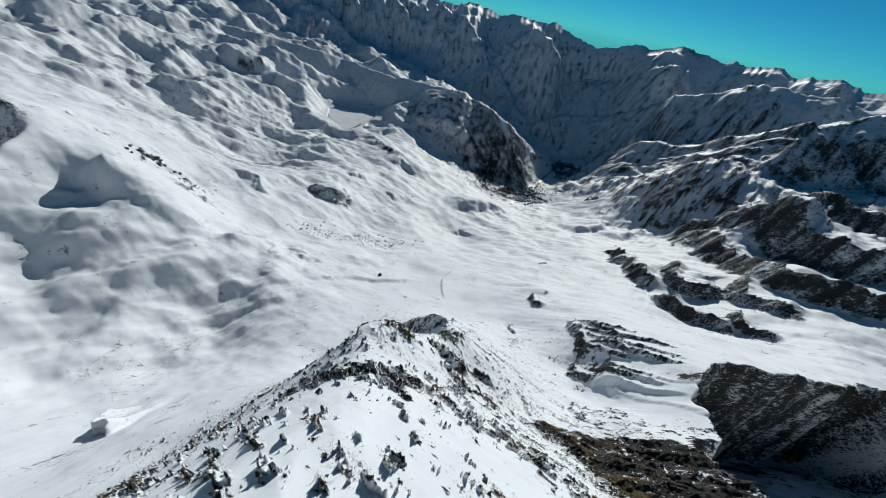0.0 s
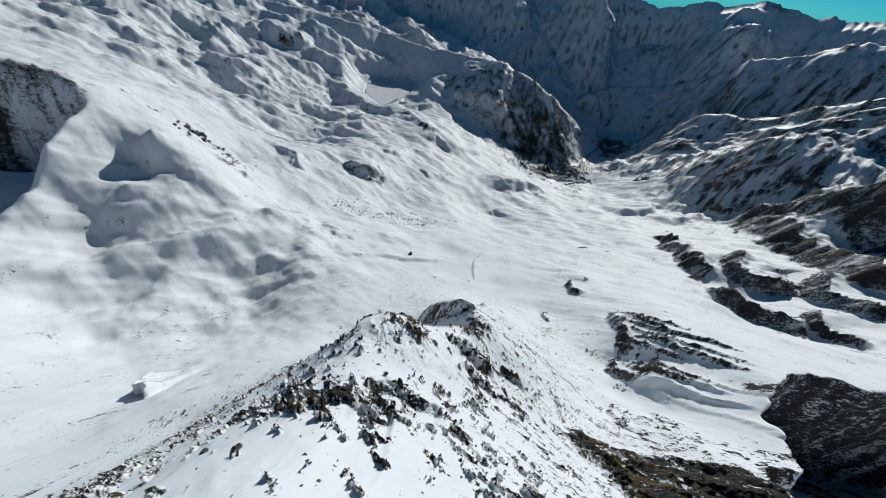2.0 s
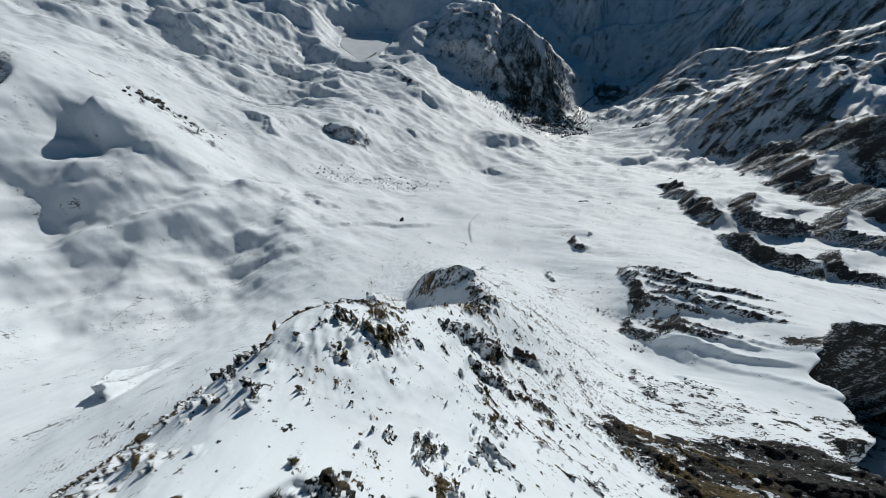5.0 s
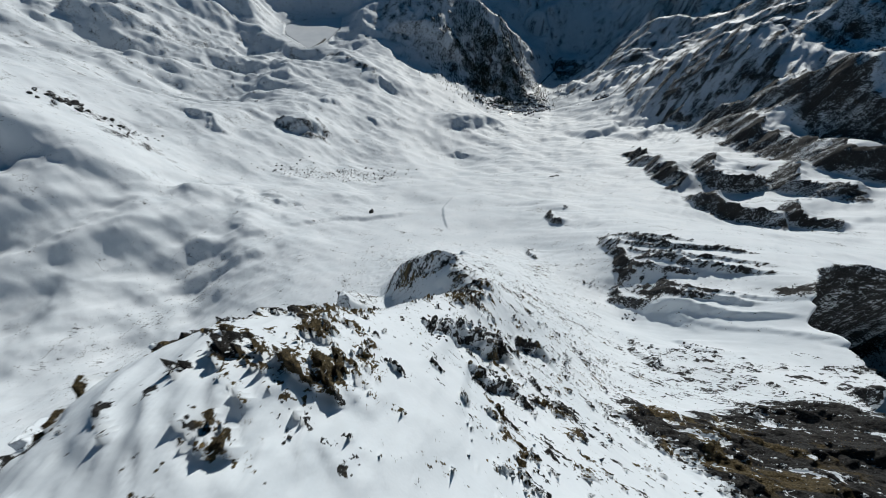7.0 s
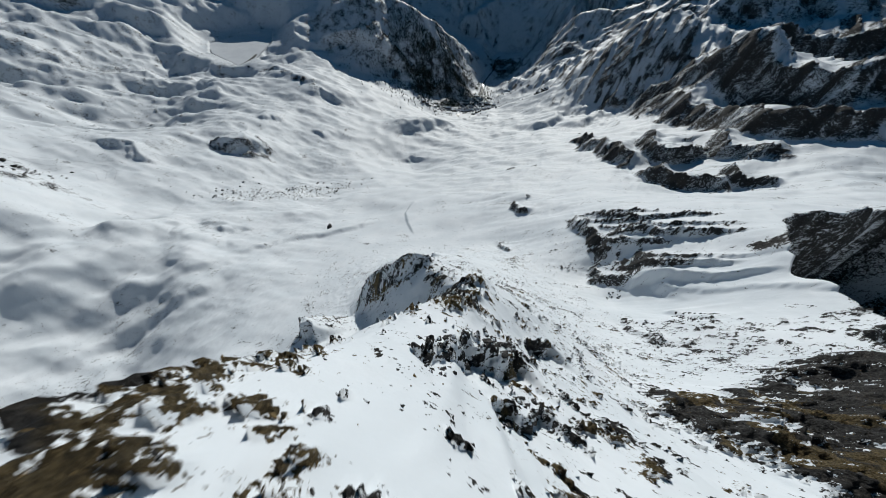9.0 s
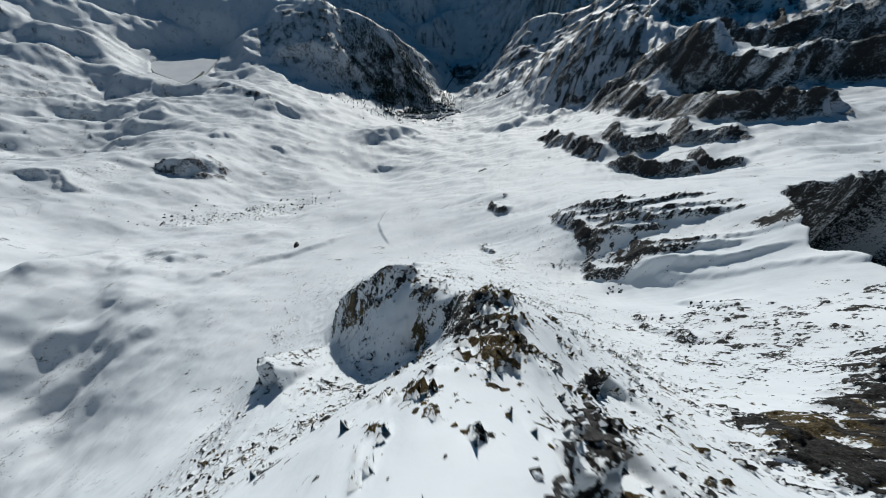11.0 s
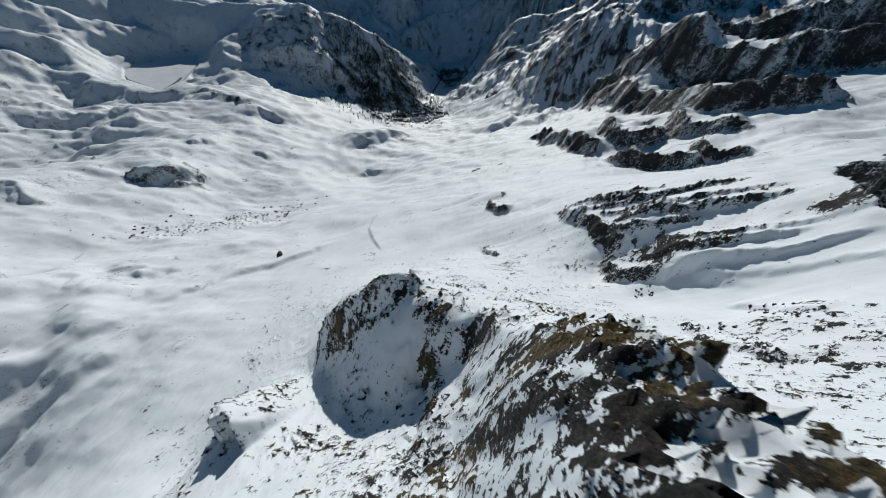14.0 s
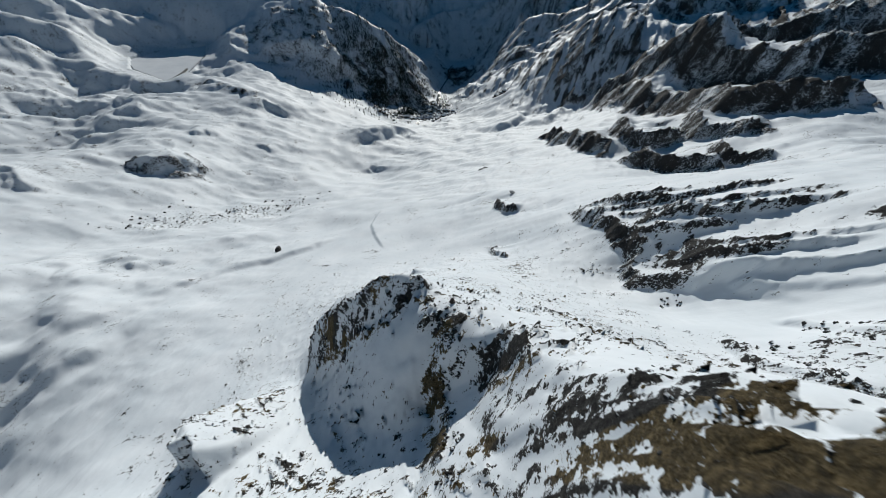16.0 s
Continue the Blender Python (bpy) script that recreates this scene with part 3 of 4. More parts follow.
def ground_material():
    m, n, l, bsdf = nodes("snow_and_rock")
    geo = n.new("ShaderNodeNewGeometry").outputs["Position"]
    field, grass = n.new("ShaderNodeAttribute"), n.new("ShaderNodeAttribute")
    field.attribute_name, grass.attribute_name = "rock", "grass"
    strata = n.new("ShaderNodeMapping")
    strata.inputs["Rotation"].default_value, strata.inputs["Scale"].default_value = (0, 0.35, 0.6), (0.3, 1.0, 0.8)
    l.new(geo, strata.inputs["Vector"])
    edge = maths(n, l, "MULTIPLY_ADD", noise_node(n, l, 0.5, 4, 0.6, geo), 1.5, -0.75)
    for scale, weight, at in ((2.2, 0.95, geo), (1.1, 1.0, strata.outputs["Vector"]), (0.3, 1.2, strata.outputs["Vector"]), (0.085, 0.9, geo), (0.018, 0.7, geo)):
        edge = maths(n, l, "ADD", edge, maths(n, l, "MULTIPLY_ADD", noise_node(n, l, scale, 4, 0.6, at), weight, -weight / 2))
    show = maths(n, l, "ADD", field.outputs["Fac"], edge)
    bare_fac = ramp(n, l, maths(n, l, "ADD", show, 0.5), (0.5, (0, 0, 0)), (0.56, (1, 1, 1)))
    rock, grain = rock_colour(n, l, geo)
    turf = ramp(n, l, noise_node(n, l, 1.7, 6, 0.7, geo), (0.3, (0.020, 0.016, 0.010)), (0.5, (0.105, 0.080, 0.040)), (0.72, (0.27, 0.20, 0.10)))
    turf_fac = ramp(n, l, maths(n, l, "MULTIPLY", grass.outputs["Fac"], maths(n, l, "ADD", noise_node(n, l, 0.25, 5, 0.6, geo), 0.35)), (0.30, (0, 0, 0)), (0.44, (1, 1, 1)))
    bare_col = mixed(n, l, turf_fac, rock, turf)
    snow_tone = ramp(n, l, noise_node(n, l, 0.02, 5, 0.6, geo), (0.35, (0.60, 0.64, 0.675)), (0.65, (0.67, 0.70, 0.73)))
    l.new(mixed(n, l, bare_fac, snow_tone, bare_col), bsdf.inputs["Base Color"])
    l.new(ramp(n, l, bare_fac, (0, (0.62, 0.62, 0.62)), (1, (0.9, 0.9, 0.9))), bsdf.inputs["Roughness"])
    bsdf.inputs["Specular IOR Level"].default_value = 0.25
    # wind-packed snow, and broken rock
    wind = n.new("ShaderNodeMapping")
    wind.inputs["Rotation"].default_value, wind.inputs["Scale"].default_value = (0, 0, 0.6), (1.0, 0.12, 1.0)
    l.new(geo, wind.inputs["Vector"])
    ripple = noise_node(n, l, 0.07, 4, 0.45, wind.outputs["Vector"])
    swell = bump(n, l, noise_node(n, l, 0.02, 6, 0.55, wind.outputs["Vector"]), 0.12, 4.0)
    hollow = bump(n, l, noise_node(n, l, 0.11, 5, 0.6, geo), 0.35, 0.9, swell)
    soft = bump(n, l, ripple, 0.15, 1.2, hollow)
    rough = bump(n, l, maths(n, l, "ADD", grain, noise_node(n, l, 0.22, 8, 0.7, geo, "RIDGED_MULTIFRACTAL")), 1.0, 2.4)
    pick = n.new("ShaderNodeMix")
    pick.data_type = "VECTOR"
    l.new(bare_fac, pick.inputs["Factor"])
    va, vb = [i for i in pick.inputs if i.type == "VECTOR" and i.name in ("A", "B")]
    l.new(soft, va)
    l.new(rough, vb)
    l.new([o for o in pick.outputs if o.type == "VECTOR"][0], bsdf.inputs["Normal"])
    return m


ground_mat = ground_material()

# ---- the ground ----
def sheet(name, x, y, z, closed, attributes):
    """One mesh over a net of rows and columns."""
    rows, cols = z.shape
    me = bpy.data.meshes.new(name)
    me.vertices.add(rows * cols)
    me.vertices.foreach_set("co", np.stack([x, y, z], -1).astype(np.float32).ravel())
    c = np.arange(cols if closed else cols - 1)
    r = np.arange(rows - 1)
    a = (r[:, None] * cols + c[None, :]).ravel()
    b = (r[:, None] * cols + ((c + 1) % cols)[None, :]).ravel()
    quads = np.stack([a, b, b + cols, a + cols], -1).astype(np.int32)
    me.loops.add(quads.size)
    me.loops.foreach_set("vertex_index", quads.ravel())
    me.polygons.add(len(quads))
    me.polygons.foreach_set("loop_start", np.arange(0, quads.size, 4, dtype=np.int32))
    me.polygons.foreach_set("use_smooth", np.ones(len(quads), bool))
    for key, values in attributes.items():
        me.attributes.new(key, "FLOAT", "POINT").data.foreach_set("value", values.astype(np.float32).ravel())
    me.update(calc_edges=True)
    return new(name, me)


ground = sheet("ground", X, Y, Z + DATUM, True, {"rock": ROCK, "grass": GRASS})
ground.data.materials.append(ground_mat)
tagged(ground, "steep snow-covered alpine terrain with dark rock breaking through", "ground", kind="structure")

# ---- where the ground lies, for what stands on it ----
def ground_z(x, y):
    dx, dy = x - HUB[0], y - HUB[1]
    r = np.clip(np.log(max(math.hypot(dx, dy), INNER) / INNER) / math.log(RATIO), 0, NR - 1.001)
    a = (math.degrees(math.atan2(dx, dy)) + SIDE) / (2 * SIDE) * (DENSE - 1)
    a = min(max(a, 0), DENSE - 1.001)
    i, j = int(r), int(a)
    p, q = r - i, a - j
    return DATUM + float((Z[i, j] * (1 - q) + Z[i, j + 1] * q) * (1 - p) + (Z[i + 1, j] * (1 - q) + Z[i + 1, j + 1] * q) * p)


def part(name, bm, material, parent=None, label=""):
    me = bpy.data.meshes.new(name)
    bm.to_mesh(me)
    bm.free()
    me.materials.append(material)
    ob = new(name, me)
    if parent:
        ob.parent = parent
    if label:
        ob["label"] = label
    return ob


def box(bm, x0, x1, y0, y1, z0, z1):
    v = [bm.verts.new((x, y, z)) for z in (z0, z1) for x, y in ((x0, y0), (x1, y0), (x1, y1), (x0, y1))]
    for f in ((3, 2, 1, 0), (4, 5, 6, 7), (0, 1, 5, 4), (1, 2, 6, 5), (2, 3, 7, 6), (3, 0, 4, 7)):
        bm.faces.new([v[i] for i in f])


def simple(name, low, high, scale, rough=0.8, bumpy=0.4, depth=0.3):
    """A plain material with two colours of grain and a fine relief."""
    m, n, l, bsdf = nodes(name)
    at = n.new("ShaderNodeNewGeometry").outputs["Position"]
    fac = noise_node(n, l, scale, 7, 0.65, at)
    l.new(ramp(n, l, fac, (0.3, low), (0.7, high)), bsdf.inputs["Base Color"])
    bsdf.inputs["Roughness"].default_value = rough
    bsdf.inputs["Specular IOR Level"].default_value = 0.25
    l.new(bump(n, l, fac, bumpy, depth), bsdf.inputs["Normal"])
    return m


def stone_material():
    """Broken rock with snow lodged where it lies flat."""
    m, n, l, bsdf = nodes("broken_rock")
    geo = n.new("ShaderNodeNewGeometry")
    colour, grain = rock_colour(n, l, geo.outputs["Position"])
    up = n.new("ShaderNodeSeparateXYZ")
    l.new(geo.outputs["Normal"], up.inputs[0])
    lodged = maths(n, l, "ADD", up.outputs["Z"], maths(n, l, "MULTIPLY_ADD", noise_node(n, l, 0.7, 5, 0.6, geo.outputs["Position"]), 0.9, -0.45))
    l.new(mixed(n, l, ramp(n, l, lodged, (0.98, (0, 0, 0)), (1.0, (1, 1, 1))), colour, (0.64, 0.67, 0.70)), bsdf.inputs["Base Color"])
    bsdf.inputs["Roughness"].default_value = 0.88
    bsdf.inputs["Specular IOR Level"].default_value = 0.25
    l.new(bump(n, l, grain, 0.8, 0.5), bsdf.inputs["Normal"])
    return m


STONE = stone_material()
SNOW = simple("wind_packed_snow", (0.60, 0.64, 0.675), (0.67, 0.70, 0.73), 0.3, 0.65, 0.2, 0.4)
ICE = simple("snowed_lake_ice", (0.60, 0.63, 0.66), (0.74, 0.76, 0.78), 0.012, 0.5, 0.05, 0.5)
CONCRETE = simple("old_concrete", (0.10, 0.10, 0.10), (0.20, 0.20, 0.19), 0.12, 0.9)
TIMBER = simple("dark_timber", (0.035, 0.024, 0.016), (0.10, 0.07, 0.045), 0.8, 0.85)
STREAM = simple("dark_stream_water", (0.012, 0.018, 0.022), (0.05, 0.06, 0.065), 0.05, 0.25, 0.1, 0.2)
NEEDLES = simple("conifer_needles", (0.010, 0.016, 0.012), (0.035, 0.045, 0.03), 0.2, 0.9)
STRAW = simple("dry_grass_blades", (0.07, 0.05, 0.02), (0.24, 0.17, 0.08), 2.0, 0.9)
PACKED = simple("packed_track_snow", (0.48, 0.51, 0.55), (0.62, 0.65, 0.68), 0.5, 0.7)


# ---- reservoir and dam ----
bm = bmesh.new()
shore = [bm.verts.new((x + 18 * math.sin(i * 2.1), y + 14 * math.cos(i * 1.3), DATUM + LAKE_Z)) for i, (x, y) in enumerate(lake_plan)]
bm.faces.new(shore)
bmesh.ops.recalc_face_normals(bm, faces=bm.faces)
tagged(part("water_reservoir", bm, ICE), "frozen reservoir under smooth grey-white snow", "lake", kind="structure")


def make_dam(start, end, top, height, thick):
    dam = new("dam")
    ax, ay = start
    bx, by = end
    length, turn = math.hypot(bx - ax, by - ay), math.atan2(by - ay, bx - ax)
    dam.matrix_world = Matrix.Translation((ax, ay, top)) @ Matrix.Rotation(turn, 4, "Z")
    bm = bmesh.new()
    n_seg = 16
    ring = []
    for i in range(n_seg + 1):
        t = i / n_seg
        bow = -14 * (1 - (2 * t - 1) ** 2)
        ring.append([bm.verts.new((t * length, bow + dy, dz)) for dy, dz in ((-thick * 3.2, -height), (-thick * 0.6, 0), (thick * 0.6, 0), (thick * 1.2, -height))])
    for a, b in zip(ring, ring[1:]):
        for k in range(4):
            bm.faces.new((a[k], b[k], b[(k + 1) % 4], a[(k + 1) % 4]))
    bm.faces.new(ring[0])
    bm.faces.new(ring[-1])
    bmesh.ops.recalc_face_normals(bm, faces=bm.faces)
    part("wall", bm, CONCRETE, dam)
    for side, name in ((-0.5, "parapet"), (0.45, "parapet")):
        bm = bmesh.new()
        for i in range(n_seg):
            t0, t1 = i / n_seg, (i + 1) / n_seg
            y0, y1 = (-14 * (1 - (2 * t - 1) ** 2) + thick * side for t in (t0, t1))
            v = [bm.verts.new(p) for p in ((t0 * length, y0, -0.02), (t1 * length, y1, -0.02), (t1 * length, y1, 1.3), (t0 * length, y0, 1.3),
                                           (t0 * length, y0 + 0.6, -0.02), (t1 * length, y1 + 0.6, -0.02), (t1 * length, y1 + 0.6, 1.3), (t0 * length, y0 + 0.6, 1.3))]
            for f in ((0, 1, 2, 3), (7, 6, 5, 4), (3, 2, 6, 7), (0, 3, 7, 4), (1, 5, 6, 2)):
                bm.faces.new([v[k] for k in f])
        part(name, bm, CONCRETE, dam)
    return tagged(dam, "grey concrete dam wall along a frozen snowy reservoir", "dam")


make_dam((-806, 2178), (-742, 2400), DATUM + LAKE_Z + 4, 45, 7)


# ---- the village, the stream and the road in the valley ----
def ribbon(name, line, width, lift, material, steps=90):
    """A strip laid along the ground through a line of points."""
    pts = np.array(line, float)
    lengths = np.r_[0, np.cumsum(np.hypot(*np.diff(pts, axis=0).T))]
    s = np.linspace(0, lengths[-1], steps)
    x, y = np.interp(s, lengths, pts[:, 0]), np.interp(s, lengths, pts[:, 1])
    for _ in range(6):
        x[1:-1], y[1:-1] = (x[:-2] + 2 * x[1:-1] + x[2:]) / 4, (y[:-2] + 2 * y[1:-1] + y[2:]) / 4
    tx, ty = np.gradient(x), np.gradient(y)
    ln = np.hypot(tx, ty)
    bm = bmesh.new()
    rows = []
    for i in range(steps):
        w = width * (0.8 + 0.35 * math.sin(i * 0.9))
        nx, ny = -ty[i] / ln[i] * w / 2, tx[i] / ln[i] * w / 2
        row = []
        for k in (-1, 0, 1):
            px, py = x[i] + k * nx, y[i] + k * ny
            row.append(bm.verts.new((px, py, ground_z(px, py) + lift)))
        rows.append(row)
    for a, b in zip(rows, rows[1:]):
        for k in (0, 1):
            bm.faces.new((a[k], b[k], b[k + 1], a[k + 1]))
    bmesh.ops.recalc_face_normals(bm, faces=bm.faces)
    return part(name, bm, material)


tagged(ribbon("water_stream", [(470, 2060), (570, 2190), (640, 2320), (690, 2450), (780, 2560), (836, 2750), (900, 2860), (950, 2950), (1030, 3080), (1085, 3290), (1180, 3420)], 13, 1.2, STREAM),
       "dark open stream winding through the snowy valley floor", "stream", kind="structure")
tagged(ribbon("road", [(560, 2200), (700, 2250), (770, 2330), (775, 2450), (700, 2540)], 8, 1.4, CONCRETE), "cleared grey road beside the valley stream", "road", kind="structure")


def make_house(width, depth, height):
    house = new("house")
    bm = bmesh.new()
    box(bm, -width / 2, width / 2, -depth / 2, depth / 2, -6, height)
    part("wall", bm, TIMBER, house)
    bm = bmesh.new()
    rise, over = width * 0.28, 1.0
    prof = [(-width / 2 - over, height - 0.5), (0, height + rise), (width / 2 + over, height - 0.5), (width / 2 + over, height + 0.3), (0, height + rise + 0.9), (-width / 2 - over, height + 0.3)]
    a = [bm.verts.new((x, -depth / 2 - over, z)) for x, z in prof]
    b = [bm.verts.new((x, depth / 2 + over, z)) for x, z in prof]
    for i in range(6):
        bm.faces.new((a[i], a[(i + 1) % 6], b[(i + 1) % 6], b[i]))
    bm.faces.new(a[::-1])
    bm.faces.new(b)
    bmesh.ops.recalc_face_normals(bm, faces=bm.faces)
    part("roof", bm, SNOW, house, "snow-covered gable roof")
    bm = bmesh.new()
    box(bm, width * 0.18, width * 0.18 + 1.2, -0.6, 0.6, height + rise * 0.5, height + rise + 2)
    part("chimney", bm, CONCRETE, house)
    return tagged(house, "dark timber chalet with a snow-covered roof in the valley", "house", group="village houses")


rng = random.Random(5)
homes = [make_house(w, d, h) for w, d, h in ((11, 14, 7), (14, 18, 9), (9, 11, 6), (18, 26, 11))]
spots, first = [], [True] * 4
centres = [(640, 2270, 60, 90), (720, 2260, 60, 70), (480, 2240, 150, 40), (690, 2420, 60, 60), (1040, 2080, 30, 30)]
while len(spots) < 110:
    cx, cy, sx, sy = centres[rng.choices(range(5), (46, 22, 20, 12, 10))[0]]
    x, y = rng.gauss(cx, sx * 0.55), rng.gauss(cy, sy * 0.55)
    if any((x - a) ** 2 + (y - b) ** 2 < 19 ** 2 for a, b in spots):
        continue
    spots.append((x, y))
    k = rng.choices(range(4), (5, 3, 3, 1))[0]
    place = pose(x, y, ground_z(x, y), 0, 0, rng.uniform(0, 180))
    if first[k]:
        homes[k].matrix_world, first[k] = place, False
    else:
        copy_thing(homes[k], place)


# ---- conifer woods on the valley sides ----
def forest(name, label, count, seed, where):
    rng = random.Random(seed)
    verts, faces = [], []
    made = 0
    while made < count:
        x, y = where(rng)
        n = noise.noise((x / 120, y / 120, seed))
        if n < -0.12 + rng.uniform(-0.25, 0.25):
            continue
        z = ground_z(x, y) - 0.8
        tall = rng.uniform(7, 14)
        wide = tall * rng.uniform(0.17, 0.24)
        turn = rng.uniform(0, 6.28)
        for low, high, w in ((0.08, 0.5, 1.0), (0.3, 0.76, 0.75), (0.55, 1.0, 0.48)):
            base = len(verts)
            for k in range(7):
                a = turn + k * 6.283 / 7
                ww = wide * w * rng.uniform(0.8, 1.2)
                verts.append((x + ww * math.cos(a), y + ww * math.sin(a), z + tall * low))
            verts.append((x, y, z + tall * high))
            faces += [(base + k, base + (k + 1) % 7, base + 7) for k in range(7)]
        base = len(verts)
        verts += [(x + 0.35 * math.cos(k * 2.1), y + 0.35 * math.sin(k * 2.1), z) for k in range(3)] + [(x, y, z + tall * 0.4)]
        faces += [(base + k, base + (k + 1) % 3, base + 3) for k in range(3)]
        made += 1
    me = bpy.data.meshes.new(name)
    me.from_pydata(verts, [], faces)
    me.materials.append(NEEDLES)
    return tagged(new(name, me), label, "forest", kind="stuff")


forest("conifer_forest", "dark dense conifer wood on the steep valley side", 9000, 3, lambda r: (r.gauss(400, 210), r.gauss(2560, 170)))
forest("conifer_forest", "dark conifer wood on the slope across the stream", 1300, 4, lambda r: (r.uniform(1010, 1240), r.uniform(2850, 3330)))
forest("conifer_forest", "loose row of dark conifers by the village", 500, 5, lambda r: (r.uniform(400, 760), r.uniform(2230, 2420)))


# ---- boulders ----
def stone_mesh(seed, flat):
    """An angular block: the hull of a few scattered points, split and roughened."""
    rng = random.Random(seed)
    bm = bmesh.new()
    for _ in range(16):
        v = Vector((rng.gauss(0, 1), rng.gauss(0, 1), rng.gauss(0, 1))).normalized() * rng.uniform(0.75, 1.0)
        bm.verts.new((v.x, v.y * rng.uniform(0.7, 1), v.z * flat))
    hull = bmesh.ops.convex_hull(bm, input=bm.verts)
    bmesh.ops.delete(bm, geom=[v for v in bm.verts if not v.link_faces], context="VERTS")
    bmesh.ops.bevel(bm, geom=bm.edges[:], offset=0.05, segments=1, affect="EDGES")
    for v in bm.verts:
        v.co += v.normal * 0.08 * noise.noise(v.co * 2.3 + Vector((seed, 0, 0)))
    me = bpy.data.meshes.new("boulder")
    bm.to_mesh(me)
    bm.free()
    me.materials.append(STONE)
    return me


stones = [stone_mesh(40 + i, 0.6 + 0.08 * (i % 5)) for i in range(9)]


def boulder(x, y, size, sink=0.35, label="", group="", name="boulder"):
    ob = new(name, stones[rng.randrange(9)])
    ob.matrix_world = pose(x, y, ground_z(x, y) + size * (0.5 - sink), rng.uniform(-15, 15), rng.uniform(-15, 15), rng.uniform(0, 360)) @ Matrix.Diagonal((size * rng.uniform(0.8, 1.3), size * rng.uniform(0.7, 1.1), size * rng.uniform(0.7, 1.1), 1))
    return tagged(ob, label, "boulder", group=group)


for i in range(130):        # the field under the hummocks
    t = rng.random()
    boulder(-520 + 420 * t + rng.gauss(0, 40), 900 + 140 * t + rng.gauss(0, 38), rng.choice((1.6, 2.0, 2.4, 3.0, 4.5)), 0.3, "dark boulder half sunk in a smooth snowfield", "boulder field")
boulder(-148, 658, 9, 0.3, "large dark lone rock standing in smooth snow")
boulder(312, 612, 6, 0.3, "dark rock on the snow above a rocky rib")
for i in range(26):
    boulder(rng.gauss(-900, 26), rng.gauss(830, 24), rng.uniform(5, 12), 0.3, "blackish rock in a cluster on a snow slope", "slope rocks")
for i in range(18):
    boulder(rng.gauss(-800, 30), rng.gauss(835, 14), rng.uniform(2, 6), 0.3, "blackish rock in a cluster on a snow slope", "slope rocks")
for i in range(16):
    boulder(rng.gauss(1033, 22), rng.gauss(2074, 20), rng.uniform(5, 12), 0.3, "dark rock on a snowy bench above the valley", "bench rocks")


# ---- crags of fractured blocks on the near ridge ----
def outcrop(x, y, size, blocks, seed, lean=(0, 0), tall=1.0, label=""):
    """A knot of split blocks, sunk into the slope, some with snow lying on them."""
    rng = random.Random(seed)
    thing = new("rock_outcrop")
    foot = ground_z(x, y)
    thing.matrix_world = Matrix.Translation((x, y, foot))
    for _ in range(blocks + 7):
        cx, cy = rng.gauss(0, size * 0.36), rng.gauss(0, size * 0.36)
        base = ground_z(x + cx, y + cy) - foot
        w = size * rng.uniform(0.10, 0.27)
        h = w * rng.uniform(0.9, 1.7) * tall
        bm = bmesh.new()
        for k in range(15):
            p = Vector((rng.uniform(-1, 1), rng.uniform(-1, 1), rng.uniform(-1, 1)))
            p = p / max(abs(p.x), abs(p.y), abs(p.z)) * rng.uniform(0.8, 1)
            bm.verts.new((cx + p.x * w * 0.7 + lean[0] * p.z * h, cy + p.y * w * 0.55 + lean[1] * p.z * h, base + h * (0.08 + 0.55 * p.z)))
        bmesh.ops.convex_hull(bm, input=bm.verts)
        bmesh.ops.delete(bm, geom=[v for v in bm.verts if not v.link_faces], context="VERTS")
        bmesh.ops.recalc_face_normals(bm, faces=bm.faces)
        part("rock_block", bm, STONE, thing)
        if rng.random() < 0.3:
            cap = bmesh.new()
            mx, my, top = cx + lean[0] * h * 0.4, cy + lean[1] * h * 0.4, base + h * 0.55
            ring = [cap.verts.new((mx + math.cos(k * 0.785) * w * rng.uniform(0.25, 0.45), my + math.sin(k * 0.785) * w * rng.uniform(0.2, 0.36), top)) for k in range(8)]
            peak = cap.verts.new((mx, my, top + w * 0.18))
            low = [cap.verts.new((v.co.x, v.co.y, top - w * 0.3)) for v in ring]
            for k in range(8):
                cap.faces.new((ring[k], ring[(k + 1) % 8], peak))
                cap.faces.new((low[k], low[(k + 1) % 8], ring[(k + 1) % 8], ring[k]))
            part("snow_cap", cap, SNOW, thing, "smooth lodged snow")
    return tagged(thing, label, "rock outcrop", group="ridge outcrops")


outcrop(-28, 97, 4.5, 9, 1, (-0.1, -0.1), 1.3, "dark rock pinnacle on the edge of a snowy ridge")
outcrop(-24, 101, 4, 6, 2, (0, 0), 1.0, "dark broken rock beside a pinnacle on the ridge")
outcrop(27, 124, 8, 13, 3, (0, -0.2), 1.1, "large dark fractured crag on the ridge flank")
outcrop(34, 128, 6, 8, 4, (0, -0.2), 1.0, "dark fractured rock with snow in its cracks")
outcrop(58, 141, 5, 6, 5, (0.05, -0.1), 1.9, "upright dark rock pillar on the ridge flank")
outcrop(27, 110, 6, 8, 6, (0, -0.25), 1.0, "dark overhanging rock ledge on the ridge flank")
outcrop(13, 119, 4, 6, 7, (0, -0.2), 0.9, "low dark rock ledge with lodged snow")
outcrop(9, 112, 3, 5, 9, (0, 0), 0.9, "small dark rock with snow on top")
outcrop(0, 62, 5, 9, 10, (0, -0.3), 0.7, "dark rock ledge in the snow of the ridge")
outcrop(-5, 54, 4, 7, 11, (0, -0.2), 0.9, "brown-grey rock ledge in the snow of the ridge")
outcrop(62, 388, 10, 12, 12, (0.1, 0), 0.8, "slabby grey rocks on the lower summit of the ridge")
